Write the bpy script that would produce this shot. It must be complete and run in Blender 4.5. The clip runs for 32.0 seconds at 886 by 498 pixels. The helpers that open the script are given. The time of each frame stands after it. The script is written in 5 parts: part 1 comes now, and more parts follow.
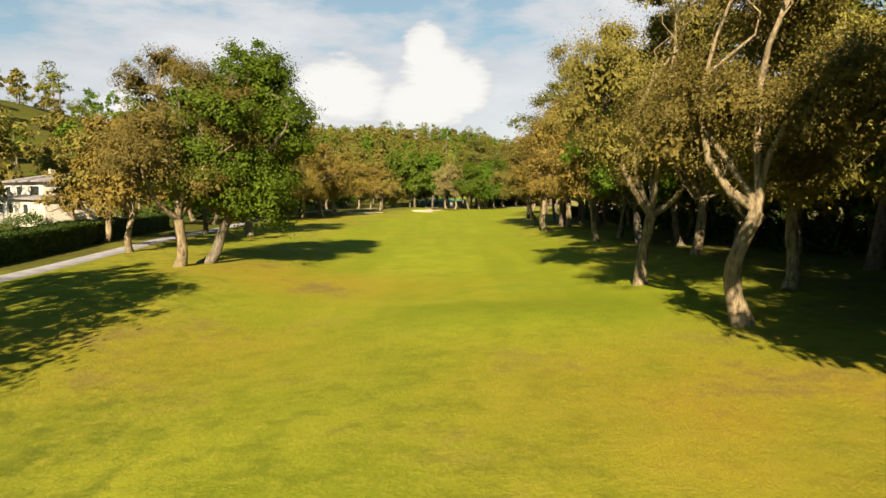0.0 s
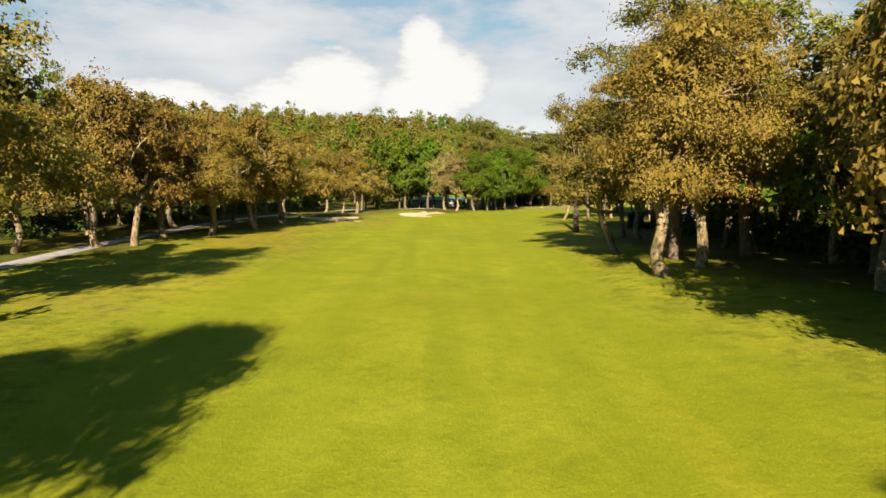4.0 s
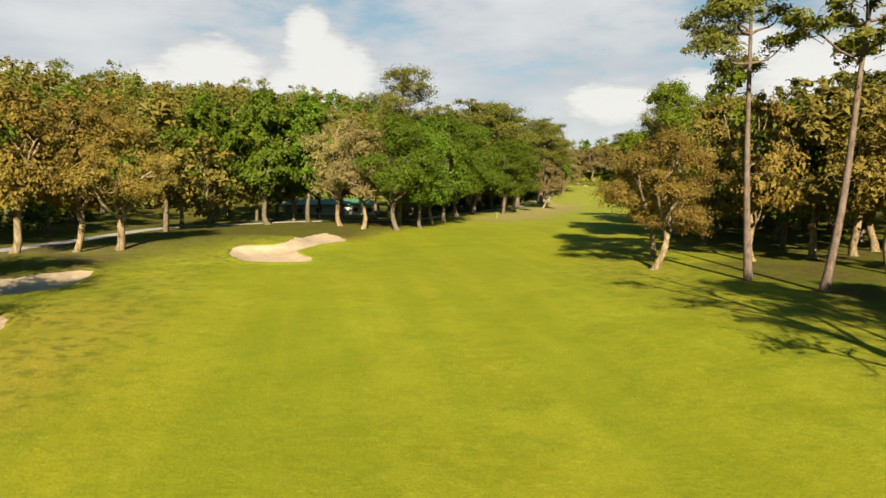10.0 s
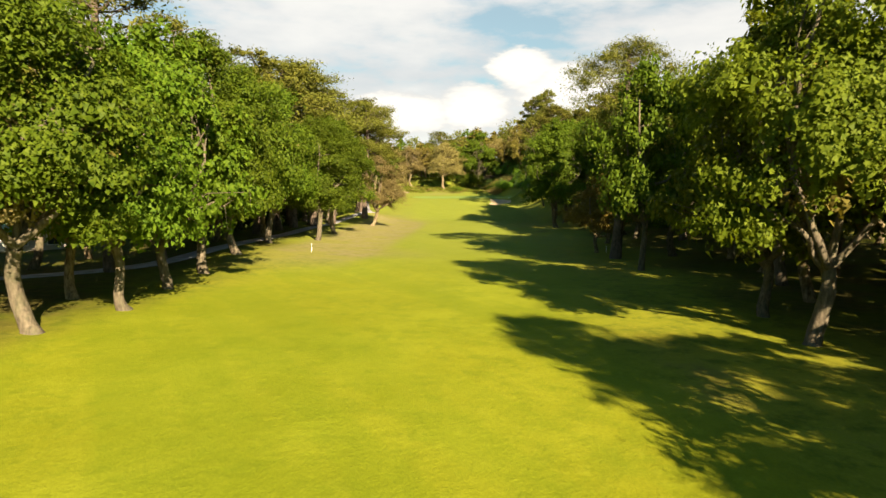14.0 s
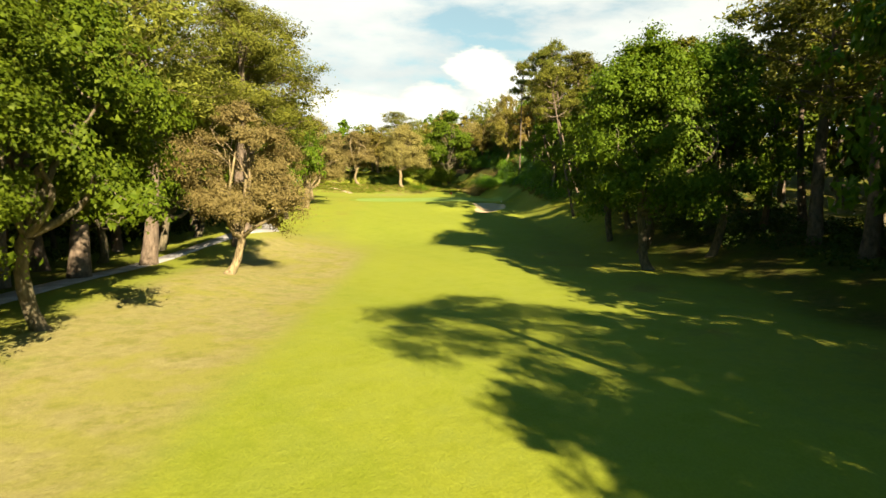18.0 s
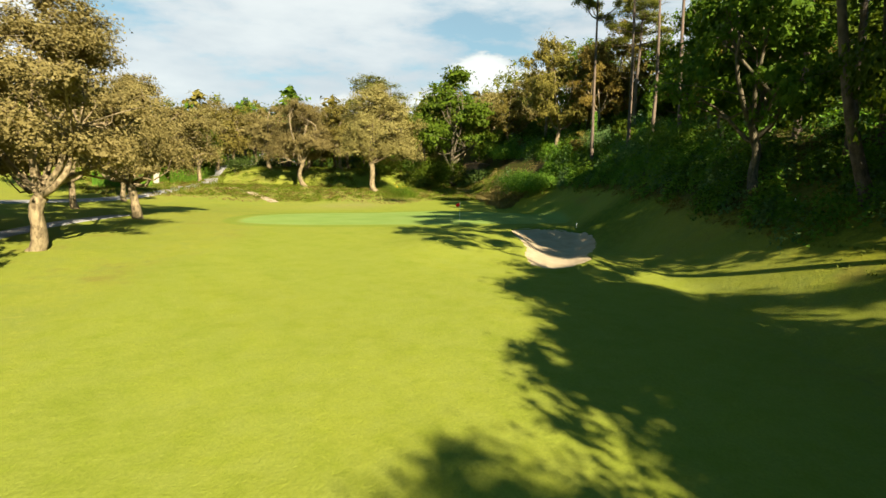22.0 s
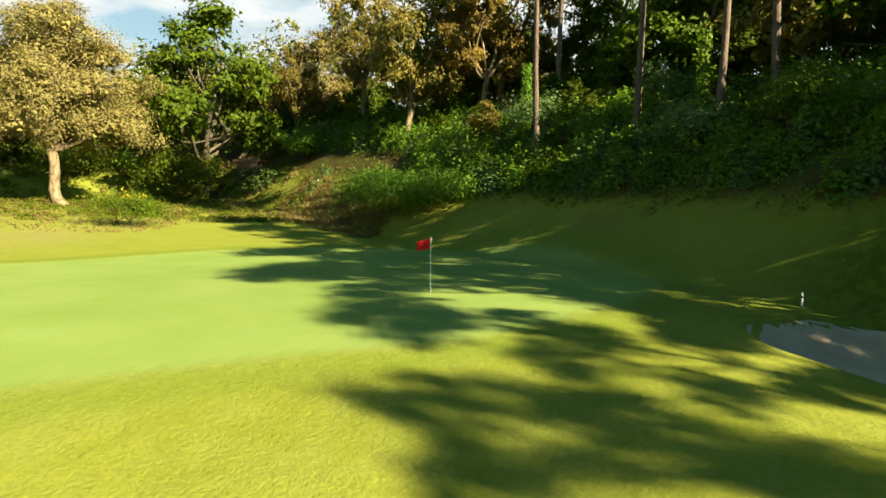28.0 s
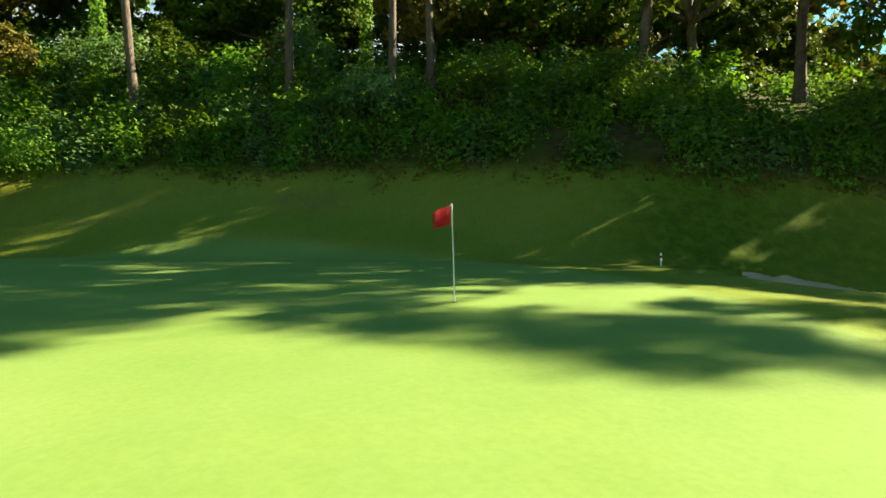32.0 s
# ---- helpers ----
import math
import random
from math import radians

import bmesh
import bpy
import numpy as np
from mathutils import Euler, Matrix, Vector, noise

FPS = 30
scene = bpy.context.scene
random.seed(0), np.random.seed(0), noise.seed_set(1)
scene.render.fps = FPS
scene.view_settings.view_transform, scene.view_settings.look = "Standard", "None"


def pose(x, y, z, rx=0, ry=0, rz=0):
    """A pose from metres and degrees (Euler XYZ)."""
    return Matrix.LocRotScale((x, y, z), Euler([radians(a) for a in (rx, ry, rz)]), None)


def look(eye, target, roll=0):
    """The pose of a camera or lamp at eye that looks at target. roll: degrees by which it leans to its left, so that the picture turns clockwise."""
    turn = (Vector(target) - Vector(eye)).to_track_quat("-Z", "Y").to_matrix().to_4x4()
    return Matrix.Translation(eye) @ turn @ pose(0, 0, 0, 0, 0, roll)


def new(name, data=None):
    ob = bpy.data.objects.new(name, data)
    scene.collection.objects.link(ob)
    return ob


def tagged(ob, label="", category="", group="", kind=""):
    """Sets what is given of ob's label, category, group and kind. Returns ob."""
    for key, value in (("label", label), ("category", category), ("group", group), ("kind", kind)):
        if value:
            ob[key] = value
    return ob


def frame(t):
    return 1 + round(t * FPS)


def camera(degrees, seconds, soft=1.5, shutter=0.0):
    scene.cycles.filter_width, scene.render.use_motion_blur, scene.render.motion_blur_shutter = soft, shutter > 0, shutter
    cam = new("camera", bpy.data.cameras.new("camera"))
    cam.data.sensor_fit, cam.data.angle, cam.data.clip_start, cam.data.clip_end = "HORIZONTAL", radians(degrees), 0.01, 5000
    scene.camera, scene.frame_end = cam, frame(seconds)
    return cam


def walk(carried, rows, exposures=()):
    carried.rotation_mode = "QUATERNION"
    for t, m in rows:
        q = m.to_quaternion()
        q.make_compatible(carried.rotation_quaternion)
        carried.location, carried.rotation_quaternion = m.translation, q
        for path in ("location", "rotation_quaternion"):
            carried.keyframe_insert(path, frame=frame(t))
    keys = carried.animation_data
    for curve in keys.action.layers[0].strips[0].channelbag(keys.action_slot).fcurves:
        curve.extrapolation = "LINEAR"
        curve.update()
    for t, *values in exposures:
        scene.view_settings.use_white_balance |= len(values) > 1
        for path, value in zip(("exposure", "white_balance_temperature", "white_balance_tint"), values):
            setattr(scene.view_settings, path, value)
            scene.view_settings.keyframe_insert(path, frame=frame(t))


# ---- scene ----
cam = camera(72.3, 32.0, soft=1.5, shutter=0.12)
METRES, EYE, TILT, LEAN, TURN = 490.0, 6.0, -5.3, 0.0, 0.0
EXPOSURES = [(0.0, 1.82, 6700, 9), (3.0, 1.9, 6700, 9), (6.0, 1.7, 6700, 8), (10.0, 1.7, 6700, 8), (13.0, 1.98, 6950, 8), (17.0, 2.25, 7600, 6), (18.0, 2.28, 7250, 1), (20.0, 2.08, 6550, 0), (22.0, 2.0, 6500, 2), (24.0, 1.96, 6850, 6), (27.0, 2.14, 7000, 5), (30.0, 2.5, 6500, -3), (32.0, 2.56, 6450, -6)]
ROWS = [
    (0.0, 0.0, 0.0, 0.0, 0.0, 0.0, -0.0),
    (0.5, -0.0, 0.0129, 0.0015, -0.04, -0.05, -0.04),
    (1.0, -0.0001, 0.0262, 0.0029, -0.09, -0.1, -0.08),
    (1.5, -0.0001, 0.0415, 0.0046, -0.12, -0.2, -0.04),
    (2.0, -0.0001, 0.0584, 0.0064, -0.15, -0.22, -0.03),
    (2.5, -0.0001, 0.0751, 0.0082, -0.2, -0.29, -0.05),
    (3.0, -0.0003, 0.0927, 0.0098, -0.23, -0.34, -0.04),
    (3.5, -0.0007, 0.1102, 0.0115, -0.26, -0.4, -0.01),
    (5.5, -0.0024, 0.1787, 0.0187, -0.81, -0.73, 0.03),
    (6.0, -0.0029, 0.1967, 0.0203, -1.1, -0.78, 0.05),
    (6.5, -0.0032, 0.2141, 0.022, -1.57, -0.87, 0.07),
    (7.0, -0.0037, 0.2325, 0.0237, -2.18, -0.93, 0.14),
    (7.5, -0.0041, 0.2499, 0.0254, -2.86, -0.97, 0.18),
    (8.0, -0.0041, 0.2679, 0.0272, -3.94, -1.02, 0.27),
    (8.5, -0.0039, 0.2845, 0.0288, -5.43, -1.03, 0.39),
    (9.0, -0.0032, 0.3016, 0.0303, -7.08, -1.06, 0.53),
    (9.5, -0.0025, 0.3194, 0.032, -8.87, -1.01, 0.63),
    (10.0, -0.0013, 0.3367, 0.0337, -10.6, -1.03, 0.75),
    (10.5, 0.0, 0.3548, 0.0356, -12.56, -1.02, 0.91),
    (11.0, 0.0024, 0.3718, 0.0374, -14.36, -0.97, 0.98),
    (11.5, 0.0042, 0.3893, 0.0391, -16.95, -0.98, 1.23),
    (12.0, 0.0078, 0.4064, 0.0406, -19.45, -0.91, 1.37),
    (12.5, 0.0123, 0.4242, 0.0423, -22.38, -0.94, 1.55),
    (13.0, 0.0176, 0.4411, 0.0438, -25.5, -0.97, 1.78),
    (13.5, 0.0242, 0.4591, 0.0454, -28.07, -1.0, 2.01),
    (14.0, 0.0314, 0.4768, 0.0469, -29.91, -1.05, 2.13),
    (14.5, 0.0402, 0.4953, 0.0484, -30.8, -1.12, 2.23),
    (16.5, 0.078, 0.5646, 0.053, -32.96, -1.15, 2.33),
    (17.0, 0.0901, 0.5835, 0.0554, -33.39, -1.17, 2.35),
    (17.5, 0.1033, 0.6034, 0.0576, -33.63, -1.23, 2.35),
    (18.0, 0.1161, 0.6228, 0.0597, -33.83, -1.23, 2.38),
    (18.5, 0.1299, 0.6433, 0.0621, -33.92, -1.22, 2.36),
    (19.0, 0.1433, 0.663, 0.0643, -33.94, -1.14, 2.36),
    (19.5, 0.1575, 0.6839, 0.0664, -33.94, -1.07, 2.41),
    (20.0, 0.171, 0.703, 0.0679, -33.9, -1.02, 2.33),
    (20.5, 0.18435, 0.72216, 0.06949, -33.88, -0.92, 2.32),
    (21.0, 0.19747, 0.74108, 0.07114, -33.8, -0.83, 2.35),
    (21.5, 0.21032, 0.75934, 0.0728, -33.62, -0.79, 2.25),
    (22.0, 0.22252, 0.77676, 0.07444, -33.39, -0.75, 2.18),
    (22.5, 0.2337, 0.79309, 0.07602, -33.13, -0.71, 2.09),
    (23.0, 0.24329, 0.80722, 0.07739, -33.03, -0.52, 2.05),
    (23.5, 0.25028, 0.81869, 0.07848, -33.15, -0.37, 2.01),
    (24.0, 0.25521, 0.8277, 0.07933, -33.7, -0.32, 2.11),
    (24.5, 0.2583, 0.83537, 0.08008, -34.64, -0.31, 2.21),
    (26.5, 0.26549, 0.85972, 0.08331, -45.59, -0.14, 2.99),
    (27.0, 0.26644, 0.86507, 0.08341, -50.85, -0.3, 3.36),
    (27.5, 0.26688, 0.8702, 0.08349, -56.23, -0.64, 3.71),
    (28.0, 0.26765, 0.87565, 0.08369, -60.78, -0.98, 4.18),
    (28.5, 0.26861, 0.8813, 0.08386, -66.51, -1.44, 4.48),
    (29.0, 0.26986, 0.88646, 0.08414, -71.85, -1.9, 4.84),
    (29.5, 0.27151, 0.89155, 0.0843, -77.8, -2.4, 5.11),
    (30.0, 0.27369, 0.89644, 0.08447, -84.49, -3.0, 5.38),
    (30.5, 0.27626, 0.90072, 0.08463, -91.21, -3.65, 5.66),
    (31.0, 0.27865, 0.90469, 0.08463, -98.1, -4.3, 5.86),
    (31.5, 0.28213, 0.90812, 0.08469, -105.87, -5.09, 5.88),
    (32.0, 0.28509, 0.91155, 0.08463, -114.87, -5.87, 5.77),
]
walk(cam, [(t, pose(0, 0, EYE, TILT, LEAN, TURN) @ pose(METRES * x, METRES * y, METRES * z, 90 + pitch, roll, yaw)) for t, x, y, z, yaw, pitch, roll in ROWS],
     exposures=EXPOSURES)

# ---- light ----
SUN_AZ, SUN_EL = 186.5, 28.0
sun_data = bpy.data.lights.new("sun", "SUN")
sun_data.energy, sun_data.angle, sun_data.color = 5.0, radians(0.55), (1.0, 0.82, 0.60)
sun = new("sun", sun_data)
sun.matrix_world = look((0, 0, 120), (-math.sin(radians(SUN_AZ)) * math.cos(radians(SUN_EL)), -math.cos(radians(SUN_AZ)) * math.cos(radians(SUN_EL)), 120 - math.sin(radians(SUN_EL))))

world = bpy.data.worlds.new("sky")
scene.world = world
world.use_nodes = True
wn, wl = world.node_tree.nodes, world.node_tree.links
wn.clear()


def wnode(kind, **settings):
    nd = wn.new(kind)
    for key, value in settings.items():
        if key == "op":
            nd.operation = value
        else:
            nd.inputs[int(key[1:])].default_value = value
    return nd


def wmath(op, a, b=None, clamp=False):
    nd = wn.new("ShaderNodeMath")
    nd.operation, nd.use_clamp = op, clamp
    for i, v in enumerate((a, b)):
        if v is None:
            continue
        if isinstance(v, (int, float)):
            nd.inputs[i].default_value = v
        else:
            wl.new(v, nd.inputs[i])
    return nd.outputs[0]


def wramp(v, lo, hi):
    nd = wn.new("ShaderNodeMapRange")
    nd.interpolation_type = "SMOOTHSTEP"
    nd.inputs[1].default_value, nd.inputs[2].default_value = lo, hi
    wl.new(v, nd.inputs[0])
    return nd.outputs[0]


def wmix(f, a, b):
    nd = wn.new("ShaderNodeMix")
    nd.data_type = "RGBA"
    if isinstance(f, (int, float)):
        nd.inputs[0].default_value = f
    else:
        wl.new(f, nd.inputs[0])
    for i, v in ((6, a), (7, b)):
        if isinstance(v, tuple):
            nd.inputs[i].default_value = (*v, 1)
        else:
            wl.new(v, nd.inputs[i])
    return nd.outputs[2]


sky = wn.new("ShaderNodeTexSky")
sky.sky_type, sky.sun_disc = "NISHITA", False
sky.sun_elevation, sky.sun_rotation = radians(SUN_EL), radians(SUN_AZ)
sky.air_density, sky.dust_density, sky.ozone_density = 1.0, 0.6, 2.0
place_node = wn.new("ShaderNodeTexCoord")
parts_node = wn.new("ShaderNodeSeparateXYZ")
wl.new(place_node.outputs["Generated"], parts_node.inputs[0])
dx, dy, dz = parts_node.outputs
az = wmath("ARCTAN2", dx, dy)                       # radians, clockwise from +y
el = wmath("ARCSINE", dz)
flat = wn.new("ShaderNodeCombineXYZ")
wl.new(az, flat.inputs[0])
wl.new(wmath("MULTIPLY", el, 3.2), flat.inputs[1])


def wnoise(vec, scale, detail, rough, shift=0.0):
    nd = wn.new("ShaderNodeTexNoise")
    nd.noise_dimensions = "4D"
    nd.inputs["W"].default_value = shift
    nd.inputs["Scale"].default_value, nd.inputs["Detail"].default_value, nd.inputs["Roughness"].default_value = scale, detail, rough
    wl.new(vec, nd.inputs["Vector"])
    return nd.outputs[0]


# thin layered cloud, thickest near the horizon and made denser to the north
layer = wnoise(flat.outputs[0], 2.6, 7, 0.55, 1.7)
fine = wnoise(flat.outputs[0], 9.0, 6, 0.6, 4.1)
sheet = wmath("ADD", wmath("ADD", wmath("MULTIPLY", layer, 1.15), wmath("MULTIPLY", fine, 0.5)), -0.32)
low = wmath("SUBTRACT", 0.62, wmath("MULTIPLY", wmath("ABSOLUTE", el), 1.5))
# north bias brightens that side only, holding down fill light from elsewhere
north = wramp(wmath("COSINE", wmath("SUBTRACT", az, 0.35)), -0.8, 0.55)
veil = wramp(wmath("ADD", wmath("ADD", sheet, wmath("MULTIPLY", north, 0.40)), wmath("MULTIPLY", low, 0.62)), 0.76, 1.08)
# pale floor painted over the low northern sky to lighten its blue
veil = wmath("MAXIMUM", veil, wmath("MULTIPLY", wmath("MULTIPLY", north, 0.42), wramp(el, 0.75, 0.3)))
# one tall heap of cloud and lower heaps beside it
puff = wnoise(flat.outputs[0], 12.0, 9, 0.62, 0.4)
puffs = wmath("MULTIPLY", wmath("SUBTRACT", puff, 0.5), 0.085)


def heap(a, e, ra, re):
    u = wmath("DIVIDE", wmath("SUBTRACT", az, radians(a)), radians(ra))
    v = wmath("DIVIDE", wmath("SUBTRACT", el, radians(e)), radians(re))
    return wmath("SUBTRACT", 1.0, wmath("SQRT", wmath("ADD", wmath("MULTIPLY", u, u), wmath("MULTIPLY", v, v))))


pile = None
for a, e, ra, re in ((-1.6, 12.6, 2.5, 3.2), (-0.6, 10.8, 4.0, 3.4), (1.6, 9.6, 3.4, 3.2), (-2.0, 8.0, 5.5, 3.0), (-9.5, 9.0, 6.0, 3.6), (-14.0, 7.5, 5.0, 2.6),
                     (37.0, 11.0, 3.4, 2.2), (26.0, 7.0, 5.5, 2.2), (42.0, 8.5, 6.5, 3.4), (33.0, 7.5, 4.0, 2.5), (-24, 7.0, 7, 2.4), (52.0, 6.0, 9.0, 2.2)):
    h = heap(a, e, ra, re)
    pile = h if pile is None else wmath("MAXIMUM", pile, h)
pile = wmath("ADD", pile, wmath("ADD", wmath("MULTIPLY", puffs, 9.0), wmath("MULTIPLY", wmath("SUBTRACT", wnoise(flat.outputs[0], 46.0, 6, 0.6, 2.2), 0.5), 0.45)))
cumulus = wramp(pile, 0.0, 0.24)
shade = wramp(wmath("ADD", pile, wmath("MULTIPLY", fine, 0.5)), 0.15, 0.75)
blue = wn.new("ShaderNodeMix")
blue.data_type, blue.blend_type = "RGBA", "MULTIPLY"
blue.inputs[0].default_value = 1.0
wl.new(sky.outputs[0], blue.inputs[6])
blue.inputs[7].default_value = (0.070, 0.112, 0.104, 1)
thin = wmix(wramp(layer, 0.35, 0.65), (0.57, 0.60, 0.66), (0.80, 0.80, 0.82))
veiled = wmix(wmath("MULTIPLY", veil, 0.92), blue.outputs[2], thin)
heaped = wmix(shade, (0.58, 0.60, 0.64), (0.90, 0.90, 0.89))
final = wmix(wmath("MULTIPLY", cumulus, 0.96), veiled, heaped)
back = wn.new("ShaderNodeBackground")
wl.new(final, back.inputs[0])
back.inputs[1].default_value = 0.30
out = wn.new("ShaderNodeOutputWorld")
wl.new(back.outputs[0], out.inputs[0])

# ---- materials ----


class Mat:
    """A small builder for one node material."""

    def __init__(self, name):
        self.m = bpy.data.materials.new(name)
        self.m.use_nodes = True
        self.n, self.l = self.m.node_tree.nodes, self.m.node_tree.links
        self.b = self.n["Principled BSDF"]
        self.tc = self.n.new("ShaderNodeTexCoord")
        self.geo = self.n.new("ShaderNodeNewGeometry")

    def link(self, v, socket):
        if isinstance(v, tuple):
            socket.default_value = (*v, 1) if len(v) == 3 else v
        elif isinstance(v, (int, float)):
            socket.default_value = v
        else:
            self.l.new(v, socket)

    def noise(self, scale, detail=4, rough=0.55, where="world", stretch=None):
        nd = self.n.new("ShaderNodeTexNoise")
        nd.inputs["Scale"].default_value, nd.inputs["Detail"].default_value, nd.inputs["Roughness"].default_value = scale, detail, rough
        vec = self.geo.outputs["Position"] if where == "world" else self.tc.outputs["Object"]
        if stretch:
            mp = self.n.new("ShaderNodeMapping")
            mp.inputs["Scale"].default_value = stretch
            self.l.new(vec, mp.inputs[0])
            vec = mp.outputs[0]
        self.l.new(vec, nd.inputs["Vector"])
        return nd.outputs[0]

    def ramp(self, v, lo, hi, a=0.0, b=1.0):
        nd = self.n.new("ShaderNodeMapRange")
        nd.inputs[1].default_value, nd.inputs[2].default_value, nd.inputs[3].default_value, nd.inputs[4].default_value = lo, hi, a, b
        self.link(v, nd.inputs[0])
        return nd.outputs[0]

    def math(self, op, a, b=0.0):
        nd = self.n.new("ShaderNodeMath")
        nd.operation = op
        self.link(a, nd.inputs[0]), self.link(b, nd.inputs[1])
        return nd.outputs[0]

    def mix(self, f, a, b, blend="MIX"):
        nd = self.n.new("ShaderNodeMix")
        nd.data_type, nd.blend_type = "RGBA", blend
        self.link(f, nd.inputs[0]), self.link(a, nd.inputs[6]), self.link(b, nd.inputs[7])
        return nd.outputs[2]

    def attr(self, name):
        nd = self.n.new("ShaderNodeAttribute")
        nd.attribute_name = name
        return nd.outputs["Fac"]

    def random(self):
        return self.n.new("ShaderNodeObjectInfo").outputs["Random"]

    def island(self):
        return self.geo.outputs["Random Per Island"]

    def done(self, colour, rough=0.8, bump=None, strength=0.3, dist=0.05, metal=0.0, spec=0.3):
        self.link(colour, self.b.inputs["Base Color"])
        self.link(rough, self.b.inputs["Roughness"])
        self.b.inputs["Metallic"].default_value = metal
        self.b.inputs["Specular IOR Level"].default_value = spec
        if bump is not None:
            bp = self.n.new("ShaderNodeBump")
            bp.inputs["Strength"].default_value, bp.inputs["Distance"].default_value = strength, dist
            self.l.new(bump, bp.inputs["Height"])
            self.l.new(bp.outputs[0], self.b.inputs["Normal"])
        return self.m


def plain(name, colour, rough=0.7, grain=0.2, scale=8.0, metal=0.0, bump=0.2):
    k = Mat(name)
    n1, n2 = k.noise(scale, 5, where="object"), k.noise(scale * 0.13, 3, where="object")
    dark = tuple(c * (1 - grain) for c in colour)
    lite = tuple(min(1, c * (1 + grain * 0.6)) for c in colour)
    c = k.mix(k.ramp(n1, 0.35, 0.65), dark, lite)
    c = k.mix(k.ramp(n2, 0.4, 0.7, 0, 0.35), c, tuple(v * (1 - grain * 1.3) for v in colour))
    return k.done(c, rough, n1, bump, 0.02, metal)


def leaf_material(name, dark, mid, lite, glow=0.35, rough=0.6):
    k = Mat(name)
    patch, clump = k.noise(0.45, 3, 0.6), k.noise(1.7, 3, 0.6)
    c = k.mix(k.ramp(patch, 0.3, 0.7, 0.15, 0.9), dark, mid)
    c = k.mix(k.ramp(clump, 0.42, 0.70, 0, 0.75), c, lite)
    c = k.mix(k.ramp(k.island(), 0.5, 1.0, 0, 0.35), c, lite)
    tone = k.ramp(k.random(), 0, 1, 0.78, 1.2)
    hue = k.n.new("ShaderNodeHueSaturation")
    k.link(tone, hue.inputs["Value"]), k.link(c, hue.inputs["Color"])
    k.link(k.ramp(k.random(), 0, 1, 0.488, 0.512), hue.inputs["Hue"])
    k.done(hue.outputs[0], rough, spec=0.10)
    see = k.n.new("ShaderNodeBsdfTranslucent")
    k.link(k.mix(1.0, hue.outputs[0], (1.25, 1.2, 0.5), "MULTIPLY"), see.inputs[0])
    both = k.n.new("ShaderNodeMixShader")
    both.inputs[0].default_value = glow
    k.l.new(k.b.outputs[0], both.inputs[1]), k.l.new(see.outputs[0], both.inputs[2])
    k.l.new(both.outputs[0], k.n["Material Output"].inputs[0])
    return k.m


def bark_material(name, dark, lite, scale=3.0, moss=None):
    k = Mat(name)
    furrow = k.noise(scale * 1.6, 6, 0.72, "object", (1, 1, 0.35))
    stain = k.noise(scale * 0.35, 3, 0.6, "object")
    c = k.mix(k.ramp(furrow, 0.35, 0.62), dark, lite)
    c = k.mix(k.ramp(stain, 0.45, 0.75, 0, 0.6), c, moss or dark)
    return k.done(c, 0.9, furrow, 0.9, 0.06, spec=0.15)


CORK_LEAF = leaf_material("cork_oak_leaves", (0.100, 0.082, 0.024), (0.182, 0.153, 0.054), (0.270, 0.232, 0.096), 0.32)
RUST_LEAF = leaf_material("rust_brown_leaves", (0.085, 0.060, 0.009), (0.150, 0.109, 0.018), (0.220, 0.166, 0.044), 0.26)
OLIVE_LEAF = leaf_material("olive_brown_leaves", (0.064, 0.056, 0.010), (0.122, 0.103, 0.020), (0.195, 0.165, 0.040), 0.25)
OAK_LEAF = leaf_material("green_oak_leaves", (0.028, 0.058, 0.004), (0.063, 0.110, 0.007), (0.126, 0.178, 0.015), 0.36)
LIME_LEAF = leaf_material("spring_oak_leaves", (0.046, 0.070, 0.005), (0.094, 0.128, 0.010), (0.164, 0.198, 0.018), 0.40)
PINE_LEAF = leaf_material("pine_needles", (0.042, 0.052, 0.008), (0.090, 0.098, 0.014), (0.170, 0.168, 0.028), 0.25)
HEDGE_LEAF = leaf_material("hedge_leaves", (0.014, 0.032, 0.006), (0.036, 0.066, 0.011), (0.076, 0.110, 0.020), 0.2)
IVY_LEAF = leaf_material("bramble_leaves", (0.046, 0.112, 0.012), (0.104, 0.205, 0.021), (0.195, 0.300, 0.036), 0.42)
BLUE_LEAF = leaf_material("shrub_leaves", (0.044, 0.098, 0.032), (0.094, 0.168, 0.054), (0.172, 0.250, 0.088), 0.40)
STRAW = leaf_material("dry_grass", (0.13, 0.115, 0.035), (0.22, 0.19, 0.065), (0.32, 0.27, 0.11), 0.35)
GRASS_BLADE = leaf_material("rough_grass_blades", (0.055, 0.075, 0.010), (0.10, 0.12, 0.016), (0.16, 0.175, 0.03), 0.35)
YELLOW = leaf_material("yellow_blossom", (0.35, 0.24, 0.01), (0.5, 0.36, 0.02), (0.6, 0.46, 0.04), 0.2)
CORK_BARK = bark_material("cork_bark", (0.045, 0.032, 0.018), (0.250, 0.198, 0.118), 2.2, (0.120, 0.105, 0.055))
OAK_BARK = bark_material("oak_bark", (0.050, 0.042, 0.029), (0.149, 0.124, 0.088), 3.0, (0.062, 0.072, 0.034))
PINE_BARK = bark_material("pine_bark", (0.050, 0.037, 0.029), (0.150, 0.115, 0.090), 2.2, (0.092, 0.078, 0.064))
DEAD_BARK = bark_material("bare_bark", (0.031, 0.026, 0.019), (0.081, 0.065, 0.048), 3.0)

